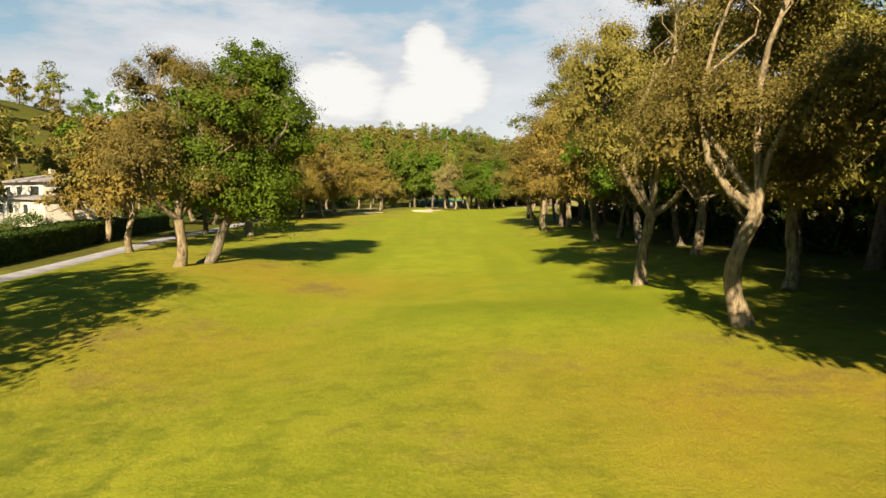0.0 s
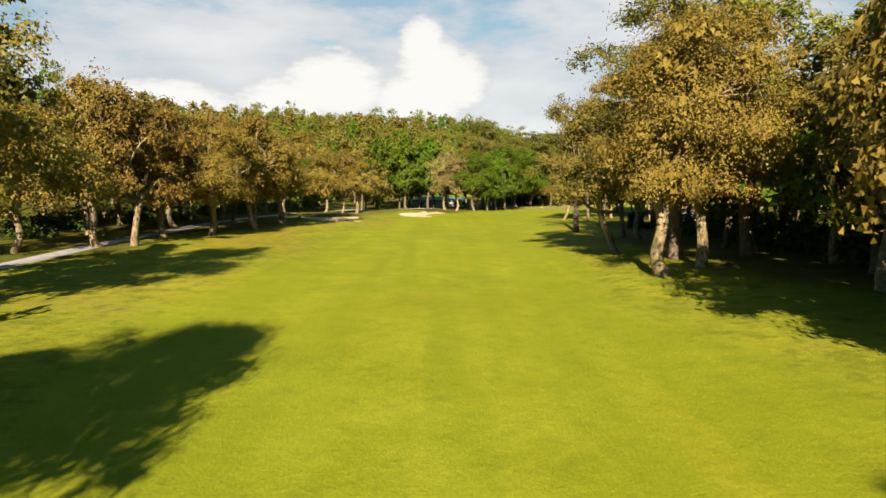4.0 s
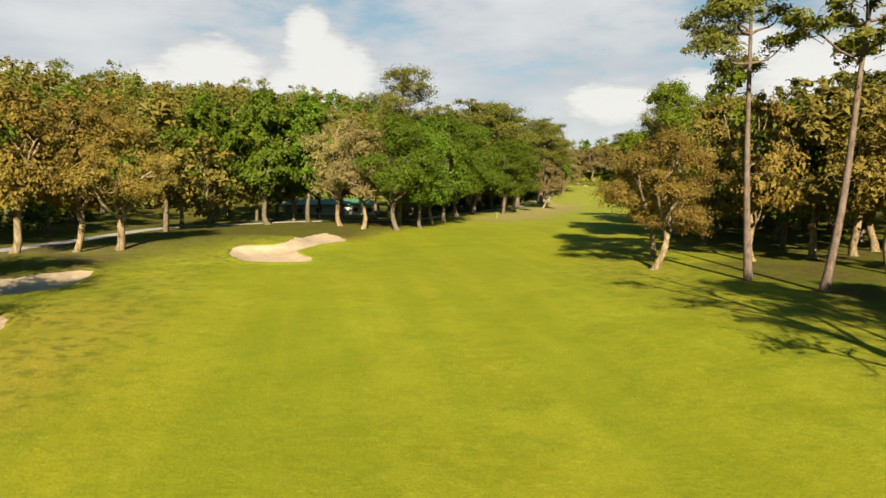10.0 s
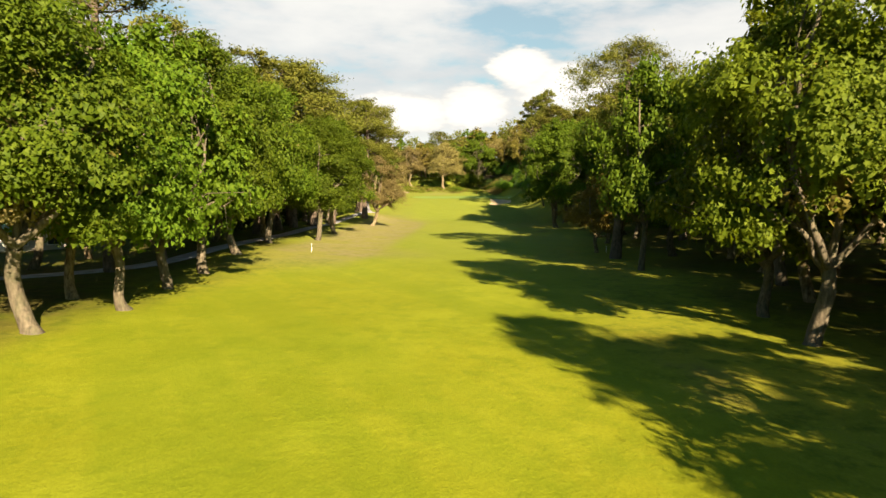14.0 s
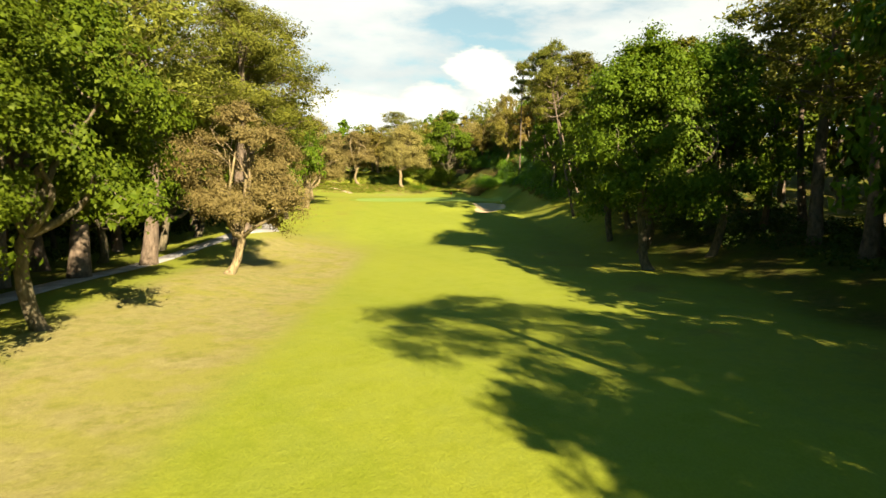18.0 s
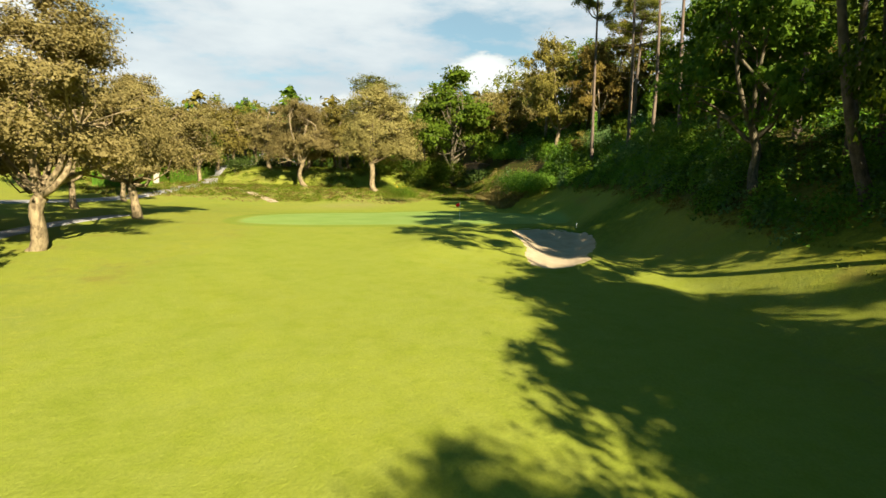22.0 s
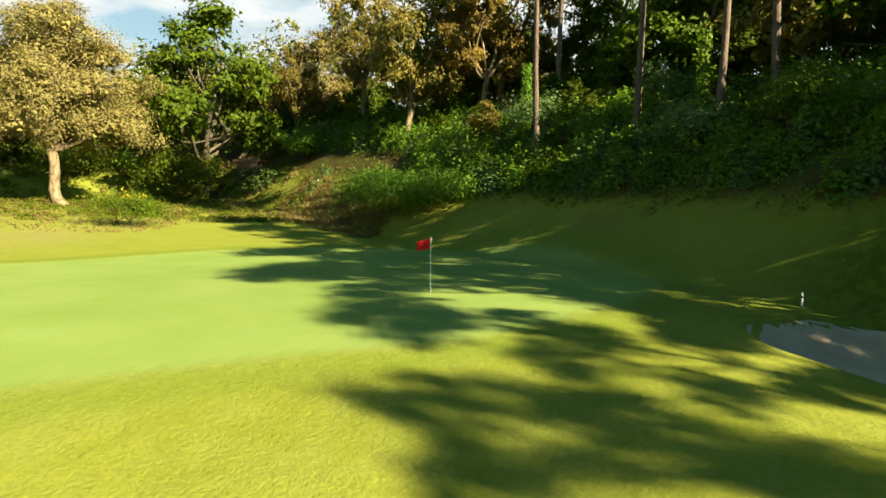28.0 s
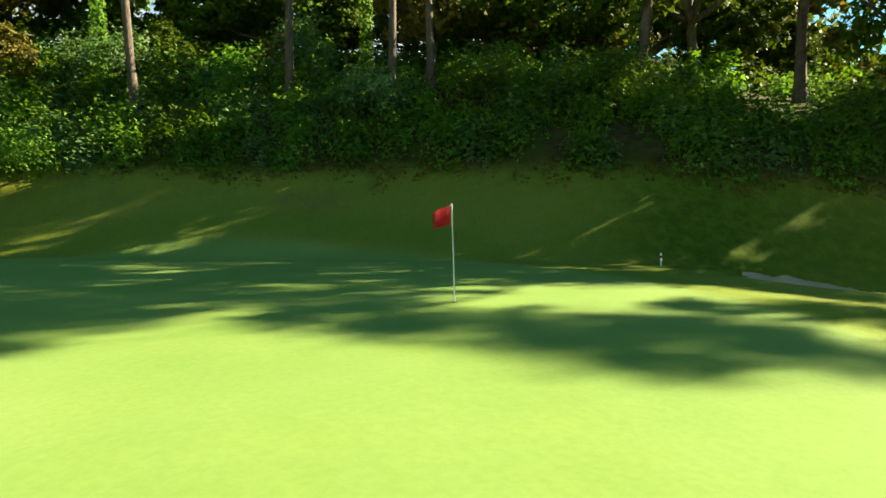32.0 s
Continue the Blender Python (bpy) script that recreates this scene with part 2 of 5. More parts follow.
k = Mat("turf")
mown, putt, bare, litter, pale = k.attr("mown"), k.attr("putt"), k.attr("bare"), k.attr("litter"), k.attr("pale")
n_big, n_mid, n_small, n_fine = k.noise(0.035, 4), k.noise(0.22, 5, 0.6), k.noise(1.6, 6, 0.65), k.noise(9.0, 5, 0.7)
n_half = k.noise(0.7, 6, 0.7)
rough_c = k.mix(k.ramp(n_mid, 0.35, 0.65), (0.121, 0.141, 0.011), (0.196, 0.205, 0.017))
rough_c = k.mix(k.ramp(n_big, 0.46, 0.64, 0, 0.6), rough_c, (0.216, 0.178, 0.023))
rough_c = k.mix(k.ramp(n_half, 0.48, 0.62, 0, 0.75), rough_c, (0.071, 0.094, 0.010))
rough_c = k.mix(k.ramp(n_small, 0.52, 0.72, 0, 0.7), rough_c, (0.245, 0.224, 0.027))
fair_c = k.mix(k.ramp(n_mid, 0.36, 0.66), (0.143, 0.166, 0.009), (0.191, 0.214, 0.015))
fair_c = k.mix(k.ramp(n_big, 0.42, 0.62, 0, 0.5), fair_c, (0.188, 0.187, 0.011))
fair_c = k.mix(k.ramp(n_half, 0.48, 0.64, 0, 0.5), fair_c, (0.107, 0.140, 0.008))
fair_c = k.mix(k.ramp(n_small, 0.52, 0.72, 0, 0.5), fair_c, (0.227, 0.241, 0.019))
stripe = k.noise(0.16, 3, 0.5, stretch=(2.2, 0.12, 1))
fair_c = k.mix(k.ramp(stripe, 0.44, 0.58, 0, 0.42), fair_c, (0.123, 0.158, 0.008))
putt_c = k.mix(k.ramp(n_mid, 0.35, 0.65), (0.135, 0.205, 0.046), (0.163, 0.232, 0.064))
putt_c = k.mix(k.ramp(n_half, 0.45, 0.7, 0, 0.35), putt_c, (0.171, 0.225, 0.050))
bare_c = k.mix(k.ramp(n_small, 0.3, 0.7), (0.162, 0.135, 0.070), (0.237, 0.205, 0.105))
bare_c = k.mix(k.ramp(n_mid, 0.42, 0.60, 0, 0.8), bare_c, (0.180, 0.178, 0.040))
bare_c = k.mix(k.ramp(n_half, 0.50, 0.64, 0, 0.5), bare_c, (0.114, 0.118, 0.020))
# brown leaf litter, its tones lowered to deepen the shade under the trees
litter_c = k.mix(k.ramp(n_small, 0.35, 0.65), (0.030, 0.024, 0.010), (0.078, 0.060, 0.024))
litter_c = k.mix(k.ramp(n_mid, 0.40, 0.58, 0, 0.8), litter_c, (0.048, 0.066, 0.006))
c = k.mix(mown, rough_c, fair_c)
c = k.mix(k.ramp(pale, 0, 1, 0, 0.6), c, k.mix(k.ramp(n_half, 0.35, 0.65), (0.142, 0.178, 0.028), (0.195, 0.222, 0.050)))
worn = k.noise(0.11, 9, 0.72)
c = k.mix(k.math("MULTIPLY", k.ramp(worn, 0.56, 0.66, 0, 0.55), k.math("SUBTRACT", 1.0, mown)), c, (0.130, 0.104, 0.032))
dry, tee, collar = k.attr("dry"), k.attr("tee"), k.attr("collar")
c = k.mix(k.math("MULTIPLY", k.attr("lush"), 0.85), c, k.mix(k.ramp(n_small, 0.4, 0.65), (0.038, 0.072, 0.004), (0.090, 0.130, 0.010)))
c = k.mix(k.math("MULTIPLY", dry, k.ramp(n_mid, 0.25, 0.6, 0.25, 0.85)), c, k.mix(k.ramp(n_small, 0.35, 0.7), (0.225, 0.172, 0.014), (0.200, 0.132, 0.020)))
c = k.mix(k.math("MULTIPLY", dry, k.ramp(worn, 0.53, 0.60, 0, 0.7)), c, (0.115, 0.092, 0.034))
c = k.mix(k.ramp(tee, 0, 1, 0, 0.5), c, (0.106, 0.150, 0.006))
c = k.mix(k.ramp(collar, 0, 1, 0, 0.55), c, (0.114, 0.165, 0.020))
c = k.mix(litter, c, litter_c)
c = k.mix(k.math("MULTIPLY", bare, k.ramp(n_mid, 0.25, 0.5, 0.45, 1.0)), c, bare_c)
c = k.mix(putt, c, putt_c)
c = k.mix(k.math("MULTIPLY", k.ramp(n_fine, 0.38, 0.66, 0, 0.5), k.math("SUBTRACT", 1.0, k.math("MULTIPLY", putt, 0.5))), c, k.mix(1.0, c, (0.62, 0.66, 0.6), "MULTIPLY"))
hump = k.math("ADD", k.math("MULTIPLY", n_small, 0.7), k.math("MULTIPLY", n_fine, 0.4))
hump = k.math("MULTIPLY", hump, k.math("SUBTRACT", 1.0, k.math("MULTIPLY", putt, 0.96)))
c = k.mix(1.0, c, (1.05, 1.05, 1.02), "MULTIPLY")
TURF = k.done(c, 0.9, hump, 0.6, 0.14, spec=0.06)

k = Mat("bunker_sand")
s1, s2, s3 = k.noise(22, 6, 0.7), k.noise(0.9, 5), k.noise(5, 3, 0.5, stretch=(1, 0.25, 1))
c = k.mix(k.ramp(s2, 0.35, 0.65), (0.31, 0.25, 0.165), (0.385, 0.32, 0.225))
c = k.mix(k.ramp(s1, 0.4, 0.75, 0, 0.4), c, (0.25, 0.195, 0.13))
SAND = k.done(c, 0.95, k.math("ADD", s3, s1), 0.5, 0.05, spec=0.1)
k = Mat("path_concrete")
s1, s2 = k.noise(14, 6, 0.7), k.noise(0.8, 4)
c = k.mix(k.ramp(s2, 0.35, 0.65), (0.204, 0.198, 0.209), (0.300, 0.298, 0.324))
c = k.mix(k.ramp(s1, 0.45, 0.75, 0, 0.5), c, (0.156, 0.149, 0.144))
PATH = k.done(c, 0.9, s1, 0.3, 0.02, spec=0.2)
RENDER_WALL = plain("white_render", (0.40, 0.37, 0.31), 0.85, 0.08, 3)
ROOF_GREY = plain("grey_roofing", (0.21, 0.19, 0.18), 0.8, 0.2, 4)
TERRACOTTA = plain("terracotta_tile", (0.30, 0.17, 0.10), 0.8, 0.3, 2)
DARK_GLASS = plain("dark_window_glass", (0.03, 0.035, 0.04), 0.08, 0.1)
WOOD = plain("weathered_wood", (0.16, 0.10, 0.06), 0.8, 0.3, 5)
METAL_GREEN = plain("green_painted_metal", (0.05, 0.16, 0.10), 0.5, 0.15, 2)
WHITE_PAINT = plain("white_paint", (0.8, 0.8, 0.77), 0.5, 0.06, 6)
RED_CLOTH = plain("red_flag_cloth", (0.45, 0.004, 0.008), 0.7, 0.2, 9)
DARK_CUP = plain("hole_liner", (0.02, 0.02, 0.02), 0.6, 0.1)
STONE = plain("pale_stone", (0.42, 0.38, 0.32), 0.85, 0.2, 5)


# ---- the lie of the land ----
def ss(a, b, v):
    t = np.clip((v - a) / (b - a), 0, 1)
    return t * t * (3 - 2 * t)


CENTRE = [(0, -60), (0, 60), (-1, 160), (8, 230), (32, 275), (62, 318), (100, 375), (127, 413), (150, 450)]
TOE = [(70, 250), (85, 290), (112, 338), (128, 372), (140, 398), (150, 416), (157, 428.5), (166.5, 441), (175, 461), (186, 488), (202, 528), (225, 600)]


def side(points, x, y):
    """Distance from a line of points, negative on its left, and the length along it."""
    best = np.full(np.shape(x), 1e9)
    sign, along, run = np.zeros(np.shape(x)), np.zeros(np.shape(x)), 0.0
    last = len(points) - 2
    for i, ((ax, ay), (bx, by)) in enumerate(zip(points, points[1:])):
        ex, ey = bx - ax, by - ay
        size = math.hypot(ex, ey)
        k = ((x - ax) * ex + (y - ay) * ey) / size ** 2
        k = np.clip(k, -9 if i == 0 else 0, 9 if i == last else 1)
        d = np.hypot(x - ax - k * ex, y - ay - k * ey)
        near = d < best
        best = np.where(near, d, best)
        sign = np.where(near, np.sign((x - ax) * ey - (y - ay) * ex), sign)
        along = np.where(near, run + k * size, along)
        run += size
    return best * sign, along


def bump(x, y, cx, cy, rx, ry=None, turn=0.0):
    c, s = math.cos(math.radians(turn)), math.sin(math.radians(turn))
    dx, dy = x - cx, y - cy
    return np.exp(-(((dx * c + dy * s) / rx) ** 2 + ((-dx * s + dy * c) / (ry or rx)) ** 2))


W_AT = [-200, -60, -30, 0, 27, 45, 56, 68, 88, 100, 128, 160, 260, 500]
W_Z = [-1.9, -2.3, -2.2, -1.8, 0.6, 2.4, 3.45, 3.85, 4.25, 4.6, 7.6, 9.6, 14, 20]


def land(x, y):
    """The height of the ground, before bunkers."""
    x, y = np.asarray(x, float), np.asarray(y, float)
    d, s = side(CENTRE, x, y)
    w = (x - 109) * 0.53 + (y - 389) * 0.85
    z = np.interp(w, W_AT, W_Z)
    z = (z + np.interp(w - 6, W_AT, W_Z) + np.interp(w + 6, W_AT, W_Z)) / 3
    # the wooded edges stand a little above the fairway
    edge = np.interp(s, [0, 60, 140, 330, 420, 470], [1.6, 1.5, 0.7, 0.4, 0.6, 0.0])
    z = z + edge * ss(9, 24, np.abs(d))
    z = z + 2.4 * bump(x, y, 83, 397, 8, 14, -30) + 0.8 * bump(x, y, 70, 368, 7, 12, -30)
    # the wooded hill along the right of the hole
    q, a = side(TOE, x, y)
    high = np.interp(y, [230, 300, 350, 400, 430, 600], [1, 3, 6, 12, 15, 15])
    qq = np.maximum(q, 0)
    z = z + high * (1 - np.exp(-(qq / 13) ** 1.35)) + 5 * ss(30, 90, qq) * ss(330, 420, y)
    # the bank behind the green steps up to a lawn
    z = z + 3.6 * ss(142, 151, w) * ss(140, 156, x) * (1 - ss(186, 200, x))
    # wooded hills behind and to the left
    v = y * 0.75 - x * 0.75
    z = z + 45 * ss(250, 500, v) * (1 - 0.85 * ss(30, 150, x))
    z = z + 34 * bump(x, y, -230, 250, 95, 120)
    # mounds round the bunkers and humps in the fairway
    z = z + 1.3 * bump(x, y, -13, 252, 12, 5, 20) + 0.9 * bump(x, y, -31, 233, 9, 6, 20)
    z = z + 0.5 * bump(x, y, 140, 427, 8, 5, 20) - 0.9 * bump(x, y, 151, 424, 7, 6)
    z = z + 0.45 * bump(x, y, 5, 34, 7, 5) + 0.25 * np.sin(x * 0.13 + 1) * np.sin(y * 0.09) 
    return z

BUNKERS = {
    "front_left": [(-13, 245), (-10.6, 235.6), (-7.5, 233.6), (-3, 234.2), (-2.5, 238), (-4.3, 244), (-2, 250), (2.2, 259), (-0.7, 272.5), (-4.5, 266), (-6.5, 250)],
    "far_left": [(-36.5, 217.5), (-25, 200.5), (-18.5, 199), (-19.5, 206), (-25, 212), (-21.5, 219), (-23, 229), (-28, 224), (-33, 221.5)],
    "greenside": [(150, 431.5), (154.2, 431.5), (156.8, 428), (155.5, 424.4), (150.3, 420.0), (147.5, 417.9), (145.8, 415.9), (140.8, 414.5), (139.6, 416.2), (141, 419.0), (143.8, 422), (146.8, 426.2)],
}
SAND_DEEP = {"front_left": 0.55, "far_left": 0.6, "greenside": 0.5}
GREEN = [(128, 452), (132, 447.8), (137, 444.3), (141.5, 441.2), (145.4, 438.2), (150, 436.6), (158, 435.6), (164, 437.2), (168.5, 442), (171.3, 449), (170, 456), (165, 461.5), (160, 465.5), (152, 468), (145, 469.5), (136, 464.5), (130, 458)]


def smooth_ring(points, n=6):
    """A closed smooth line through the points."""
    p = np.array(points, float)
    ring = []
    for i in range(len(p)):
        a, b, c, d = p[i - 1], p[i], p[(i + 1) % len(p)], p[(i + 2) % len(p)]
        for j in range(n):
            t = j / n
            ring.append(0.5 * (2 * b + (c - a) * t + (2 * a - 5 * b + 4 * c - d) * t * t + (3 * b - a - 3 * c + d) * t ** 3))
    return np.array(ring)


def smooth_line(points, n=8):
    p = np.array([points[0], *points, points[-1]], float)
    line = []
    for i in range(1, len(p) - 2):
        a, b, c, d = p[i - 1], p[i], p[i + 1], p[i + 2]
        for j in range(n):
            t = j / n
            line.append(0.5 * (2 * b + (c - a) * t + (2 * a - 5 * b + 4 * c - d) * t * t + (3 * b - a - 3 * c + d) * t ** 3))
    line.append(p[-2])
    return np.array(line)


RINGS = {key: smooth_ring(pts) for key, pts in BUNKERS.items()}


def inside(ring, x, y):
    """Metres inside a ring (negative: outside)."""
    x, y = np.asarray(x, float), np.asarray(y, float)
    near, odd = np.full(x.shape, 1e9), np.zeros(x.shape, bool)
    for (ax, ay), (bx, by) in zip(ring, np.roll(ring, -1, 0)):
        ex, ey = bx - ax, by - ay
        kk = np.clip(((x - ax) * ex + (y - ay) * ey) / (ex * ex + ey * ey + 1e-9), 0, 1)
        near = np.minimum(near, np.hypot(x - ax - kk * ex, y - ay - kk * ey))
        if abs(ey) > 1e-9:
            odd ^= ((ay > y) != (by > y)) & (x < ax + (y - ay) / ey * ex)
    return np.where(odd, near, -near)


def sand_dip(key, x, y):
    return SAND_DEEP[key] * ss(0.0, 2.4, inside(RINGS[key], x, y))


GREEN_RING = smooth_ring(GREEN, 4)


def green_in(x, y):
    """Metres inside the edge of the putting green."""
    return inside(GREEN_RING, x, y)


def ground_z(x, y):
    """The top of the turf or sand."""
    x, y = np.asarray(x, float), np.asarray(y, float)
    z = land(x, y)
    for key in RINGS:
        z = z - sand_dip(key, x, y)
    return z


def spot(x, y):
    return float(ground_z(np.array([x]), np.array([y]))[0])


# ---- building helpers ----


def mesh_from(name, verts, faces, material, smooth=False):
    me = bpy.data.meshes.new(name)
    verts = np.asarray(verts, np.float32)
    sizes = np.array([len(f) for f in faces], np.int32) if not isinstance(faces, np.ndarray) else np.full(len(faces), faces.shape[1], np.int32)
    loops = faces.ravel().astype(np.int32) if isinstance(faces, np.ndarray) else np.array([i for f in faces for i in f], np.int32)
    me.vertices.add(len(verts))
    me.vertices.foreach_set("co", verts.ravel())
    me.loops.add(len(loops))
    me.loops.foreach_set("vertex_index", loops)
    me.polygons.add(len(sizes))
    me.polygons.foreach_set("loop_start", np.concatenate([[0], np.cumsum(sizes)[:-1]]).astype(np.int32))
    if smooth:
        me.polygons.foreach_set("use_smooth", np.ones(len(sizes), bool))
    me.update(calc_edges=True)
    me.materials.append(material)
    return me


def part(name, data, material, parent, label=""):
    """Links a mesh or bmesh as one object under a thing or a part."""
    if isinstance(data, bmesh.types.BMesh):
        me = bpy.data.meshes.new(name)
        data.to_mesh(me)
        data.free()
        me.materials.append(material)
    else:
        me = data
    ob = new(name, me)
    ob.parent = parent
    return tagged(ob, label)


def box(w, d, h, x=0, y=0, z=0, bevel=0.02, bm=None):
    """A bevelled box that stands on z."""
    bm = bm or bmesh.new()
    made = bmesh.ops.create_cube(bm, size=1, matrix=Matrix.Translation((x, y, z + h / 2)) @ Matrix.Diagonal((w, d, h, 1)))["verts"]
    if bevel:
        edges = list({e for v in made for e in v.link_edges})
        bmesh.ops.bevel(bm, geom=edges, offset=bevel, segments=1, affect="EDGES")
    return bm


def tube(path, radii, sides=7, wob=0.0, rng=None):
    """A tapered tube along a path: vertices and faces."""
    path, n = np.asarray(path, float), len(path)
    t = np.gradient(path, axis=0)
    t /= np.linalg.norm(t, axis=1)[:, None] + 1e-9
    ref = np.array([0.31, 0.94, 0.12])
    u = np.cross(t, ref)
    u /= np.linalg.norm(u, axis=1)[:, None] + 1e-9
    v = np.cross(t, u)
    ang = np.arange(sides) * 2 * math.pi / sides
    r = np.asarray(radii, float)[:, None] * np.ones(sides)
    if wob and rng is not None:
        r = r * (1 + wob * rng.normal(size=r.shape))
    ring = path[:, None, :] + r[..., None] * (np.cos(ang)[None, :, None] * u[:, None, :] + np.sin(ang)[None, :, None] * v[:, None, :])
    verts = ring.reshape(-1, 3)
    i, j = np.meshgrid(np.arange(n - 1), np.arange(sides), indexing="ij")
    a, b = i * sides + j, i * sides + (j + 1) % sides
    faces = np.stack([a, b, b + sides, a + sides], -1).reshape(-1, 4)
    return verts, faces


def join(pieces):
    vs, fs, base = [], [], 0
    for v, f in pieces:
        vs.append(v), fs.append(f + base)
        base += len(v)
    return np.concatenate(vs), np.concatenate(fs)


def leaves(centres, out, size, rng, slim=0.62, droop=0.0):
    """One small rhombic leaf spray at each centre, facing roughly outwards."""
    n = len(centres)
    nor = out + 0.45 * rng.normal(size=(n, 3))
    nor /= np.linalg.norm(nor, axis=1)[:, None] + 1e-9
    a = rng.normal(size=(n, 3))
    a[:, 2] -= droop
    a -= nor * np.sum(a * nor, axis=1)[:, None]
    a /= np.linalg.norm(a, axis=1)[:, None] + 1e-9
    b = np.cross(nor, a)
    s = size * rng.uniform(0.6, 1.35, n)[:, None]
    low = centres - a * s * 0.45
    verts = np.stack([low - b * s * slim * 0.55, low + b * s * slim * 0.55, centres + a * s * 0.6 - nor * s * 0.18], 1).reshape(-1, 3)
    return verts, np.arange(3 * n).reshape(n, 3)


def bend(a, b, rng, n=6, sag=0.12, rise=0.0):
    a, b = np.asarray(a, float), np.asarray(b, float)
    t = np.linspace(0, 1, n)[:, None]
    size = np.linalg.norm(b - a)
    off = rng.normal(size=3) * sag * size
    off2 = rng.normal(size=3) * sag * 0.5 * size
    return a + (b - a) * t + off * np.sin(math.pi * t) + off2 * np.sin(2 * math.pi * t) + np.array([0, 0, rise * size]) * np.sin(math.pi * t)


def grown(pieces):
    """Joins tubes into one connected branch: vertices, faces, index of the tube it grows from, and the vertex there."""
    vs, fs, starts, base = [], [], [], 0
    for v, f, parent, at in pieces:
        starts.append(base)
        vs.append(v), fs.append(f + base)
        if parent is not None:
            fs.append(np.array([[starts[parent] + at, starts[parent] + at + 1, base + 1, base]]))
        base += len(v)
    return np.concatenate(vs), np.concatenate(fs)


def limb_set(start, lobes, rng, r0, thin=1.0, twigs=5):
    """Limbs from the fork to each lobe of the crown, with twigs that spread inside it."""
    made = []
    for c, rad in lobes:
        main = bend(start, c, rng, 8, 0.13, 0.06)
        pieces = [(*tube(main, np.linspace(r0, r0 * 0.28, 8), 5), None, 0)]
        for _ in range(twigs):
            i = int(rng.integers(4, 8))
            d = rng.normal(size=3)
            d[2] = abs(d[2]) * 0.7
            d /= np.linalg.norm(d)
            tw = bend(main[i], c + d * rad * rng.uniform(0.6, 0.98), rng, 5, 0.16)
            own = len(pieces)
            pieces.append((*tube(tw, np.linspace(r0 * 0.34, r0 * 0.08, 5) * thin, 4), 0, i * 5))
            for _ in range(1):
                j = int(rng.integers(2, 5))
                d2 = rng.normal(size=3)
                pieces.append((*tube(bend(tw[j], tw[j] + d2 / np.linalg.norm(d2) * rad[2] * 0.7, rng, 4, 0.2), np.linspace(r0 * 0.14, r0 * 0.04, 4) * thin, 3), own, j * 4))
        made.append(grown(pieces))
    return made


def lobe_leaves(lobes, count, size, rng, middle, slim=0.62, clump=0.34, per=26, droop=0.0, hollow=0.55):
    """Leaves in tufts over the shells of the lobes."""
    vol = np.array([r[0] * r[1] + r[0] * r[2] + r[1] * r[2] for _, r in lobes])
    share = vol / vol.sum()
    cs, outs = [], []
    for (c, r), f in zip(lobes, share):
        tufts = max(4, int(count * f / per))
        d = rng.normal(size=(tufts, 3))
        d /= np.linalg.norm(d, axis=1)[:, None]
        d[:, 2] = np.where(d[:, 2] < -0.45, -d[:, 2] * 0.6, d[:, 2])
        pos = c + d * r * (hollow + (1.06 - hollow) * rng.uniform(0, 1, (tufts, 1)) ** 0.5)
        q = rng.normal(size=(tufts, per, 3)) * clump * np.mean(r) * np.array([1, 1, 0.66]) * rng.uniform(0.6, 1.3, (tufts, 1, 1))
        cs.append((pos[:, None, :] + q).reshape(-1, 3))
        o = (pos - middle)
        o = o / (np.linalg.norm(o, axis=1)[:, None] + 1e-9) * 0.6 + np.array([0, 0, 0.35])
        own = q / (np.linalg.norm(q, axis=2)[..., None] + 1e-9)
        outs.append((o[:, None, :] + 0.8 * own).reshape(-1, 3))
    return leaves(np.concatenate(cs), np.concatenate(outs), size, rng, slim, droop)


def crown_lobes(rng, H, R, base, n, flat=0.62):
    """Lobes that fill a broad, uneven crown of height H and radius R above base."""
    lobes = []
    for i in range(n):
        a = i * 2.399 + rng.uniform(-0.4, 0.4)
        h = (i + 0.5) / n
        rad = R * rng.uniform(0.24, 0.44) * (1.0 - 0.2 * h)
        ring = R * rng.uniform(0.55, 1.08) * math.sqrt(max(0.0, 1 - (h * 1.02) ** 2.2)) * (0.82 if h < 0.12 else 1.0)
        ring = max(0.0, ring - rad * 0.55)
        z = base + rad * flat * 0.7 + min(1.0, max(0.0, h + rng.uniform(-0.07, 0.07))) * (H - base - rad * flat * 1.5)
        lobes.append((np.array([math.cos(a) * ring, math.sin(a) * ring, z]), np.array([rad, rad, rad * flat * rng.uniform(0.85, 1.2)])))
    return lobes


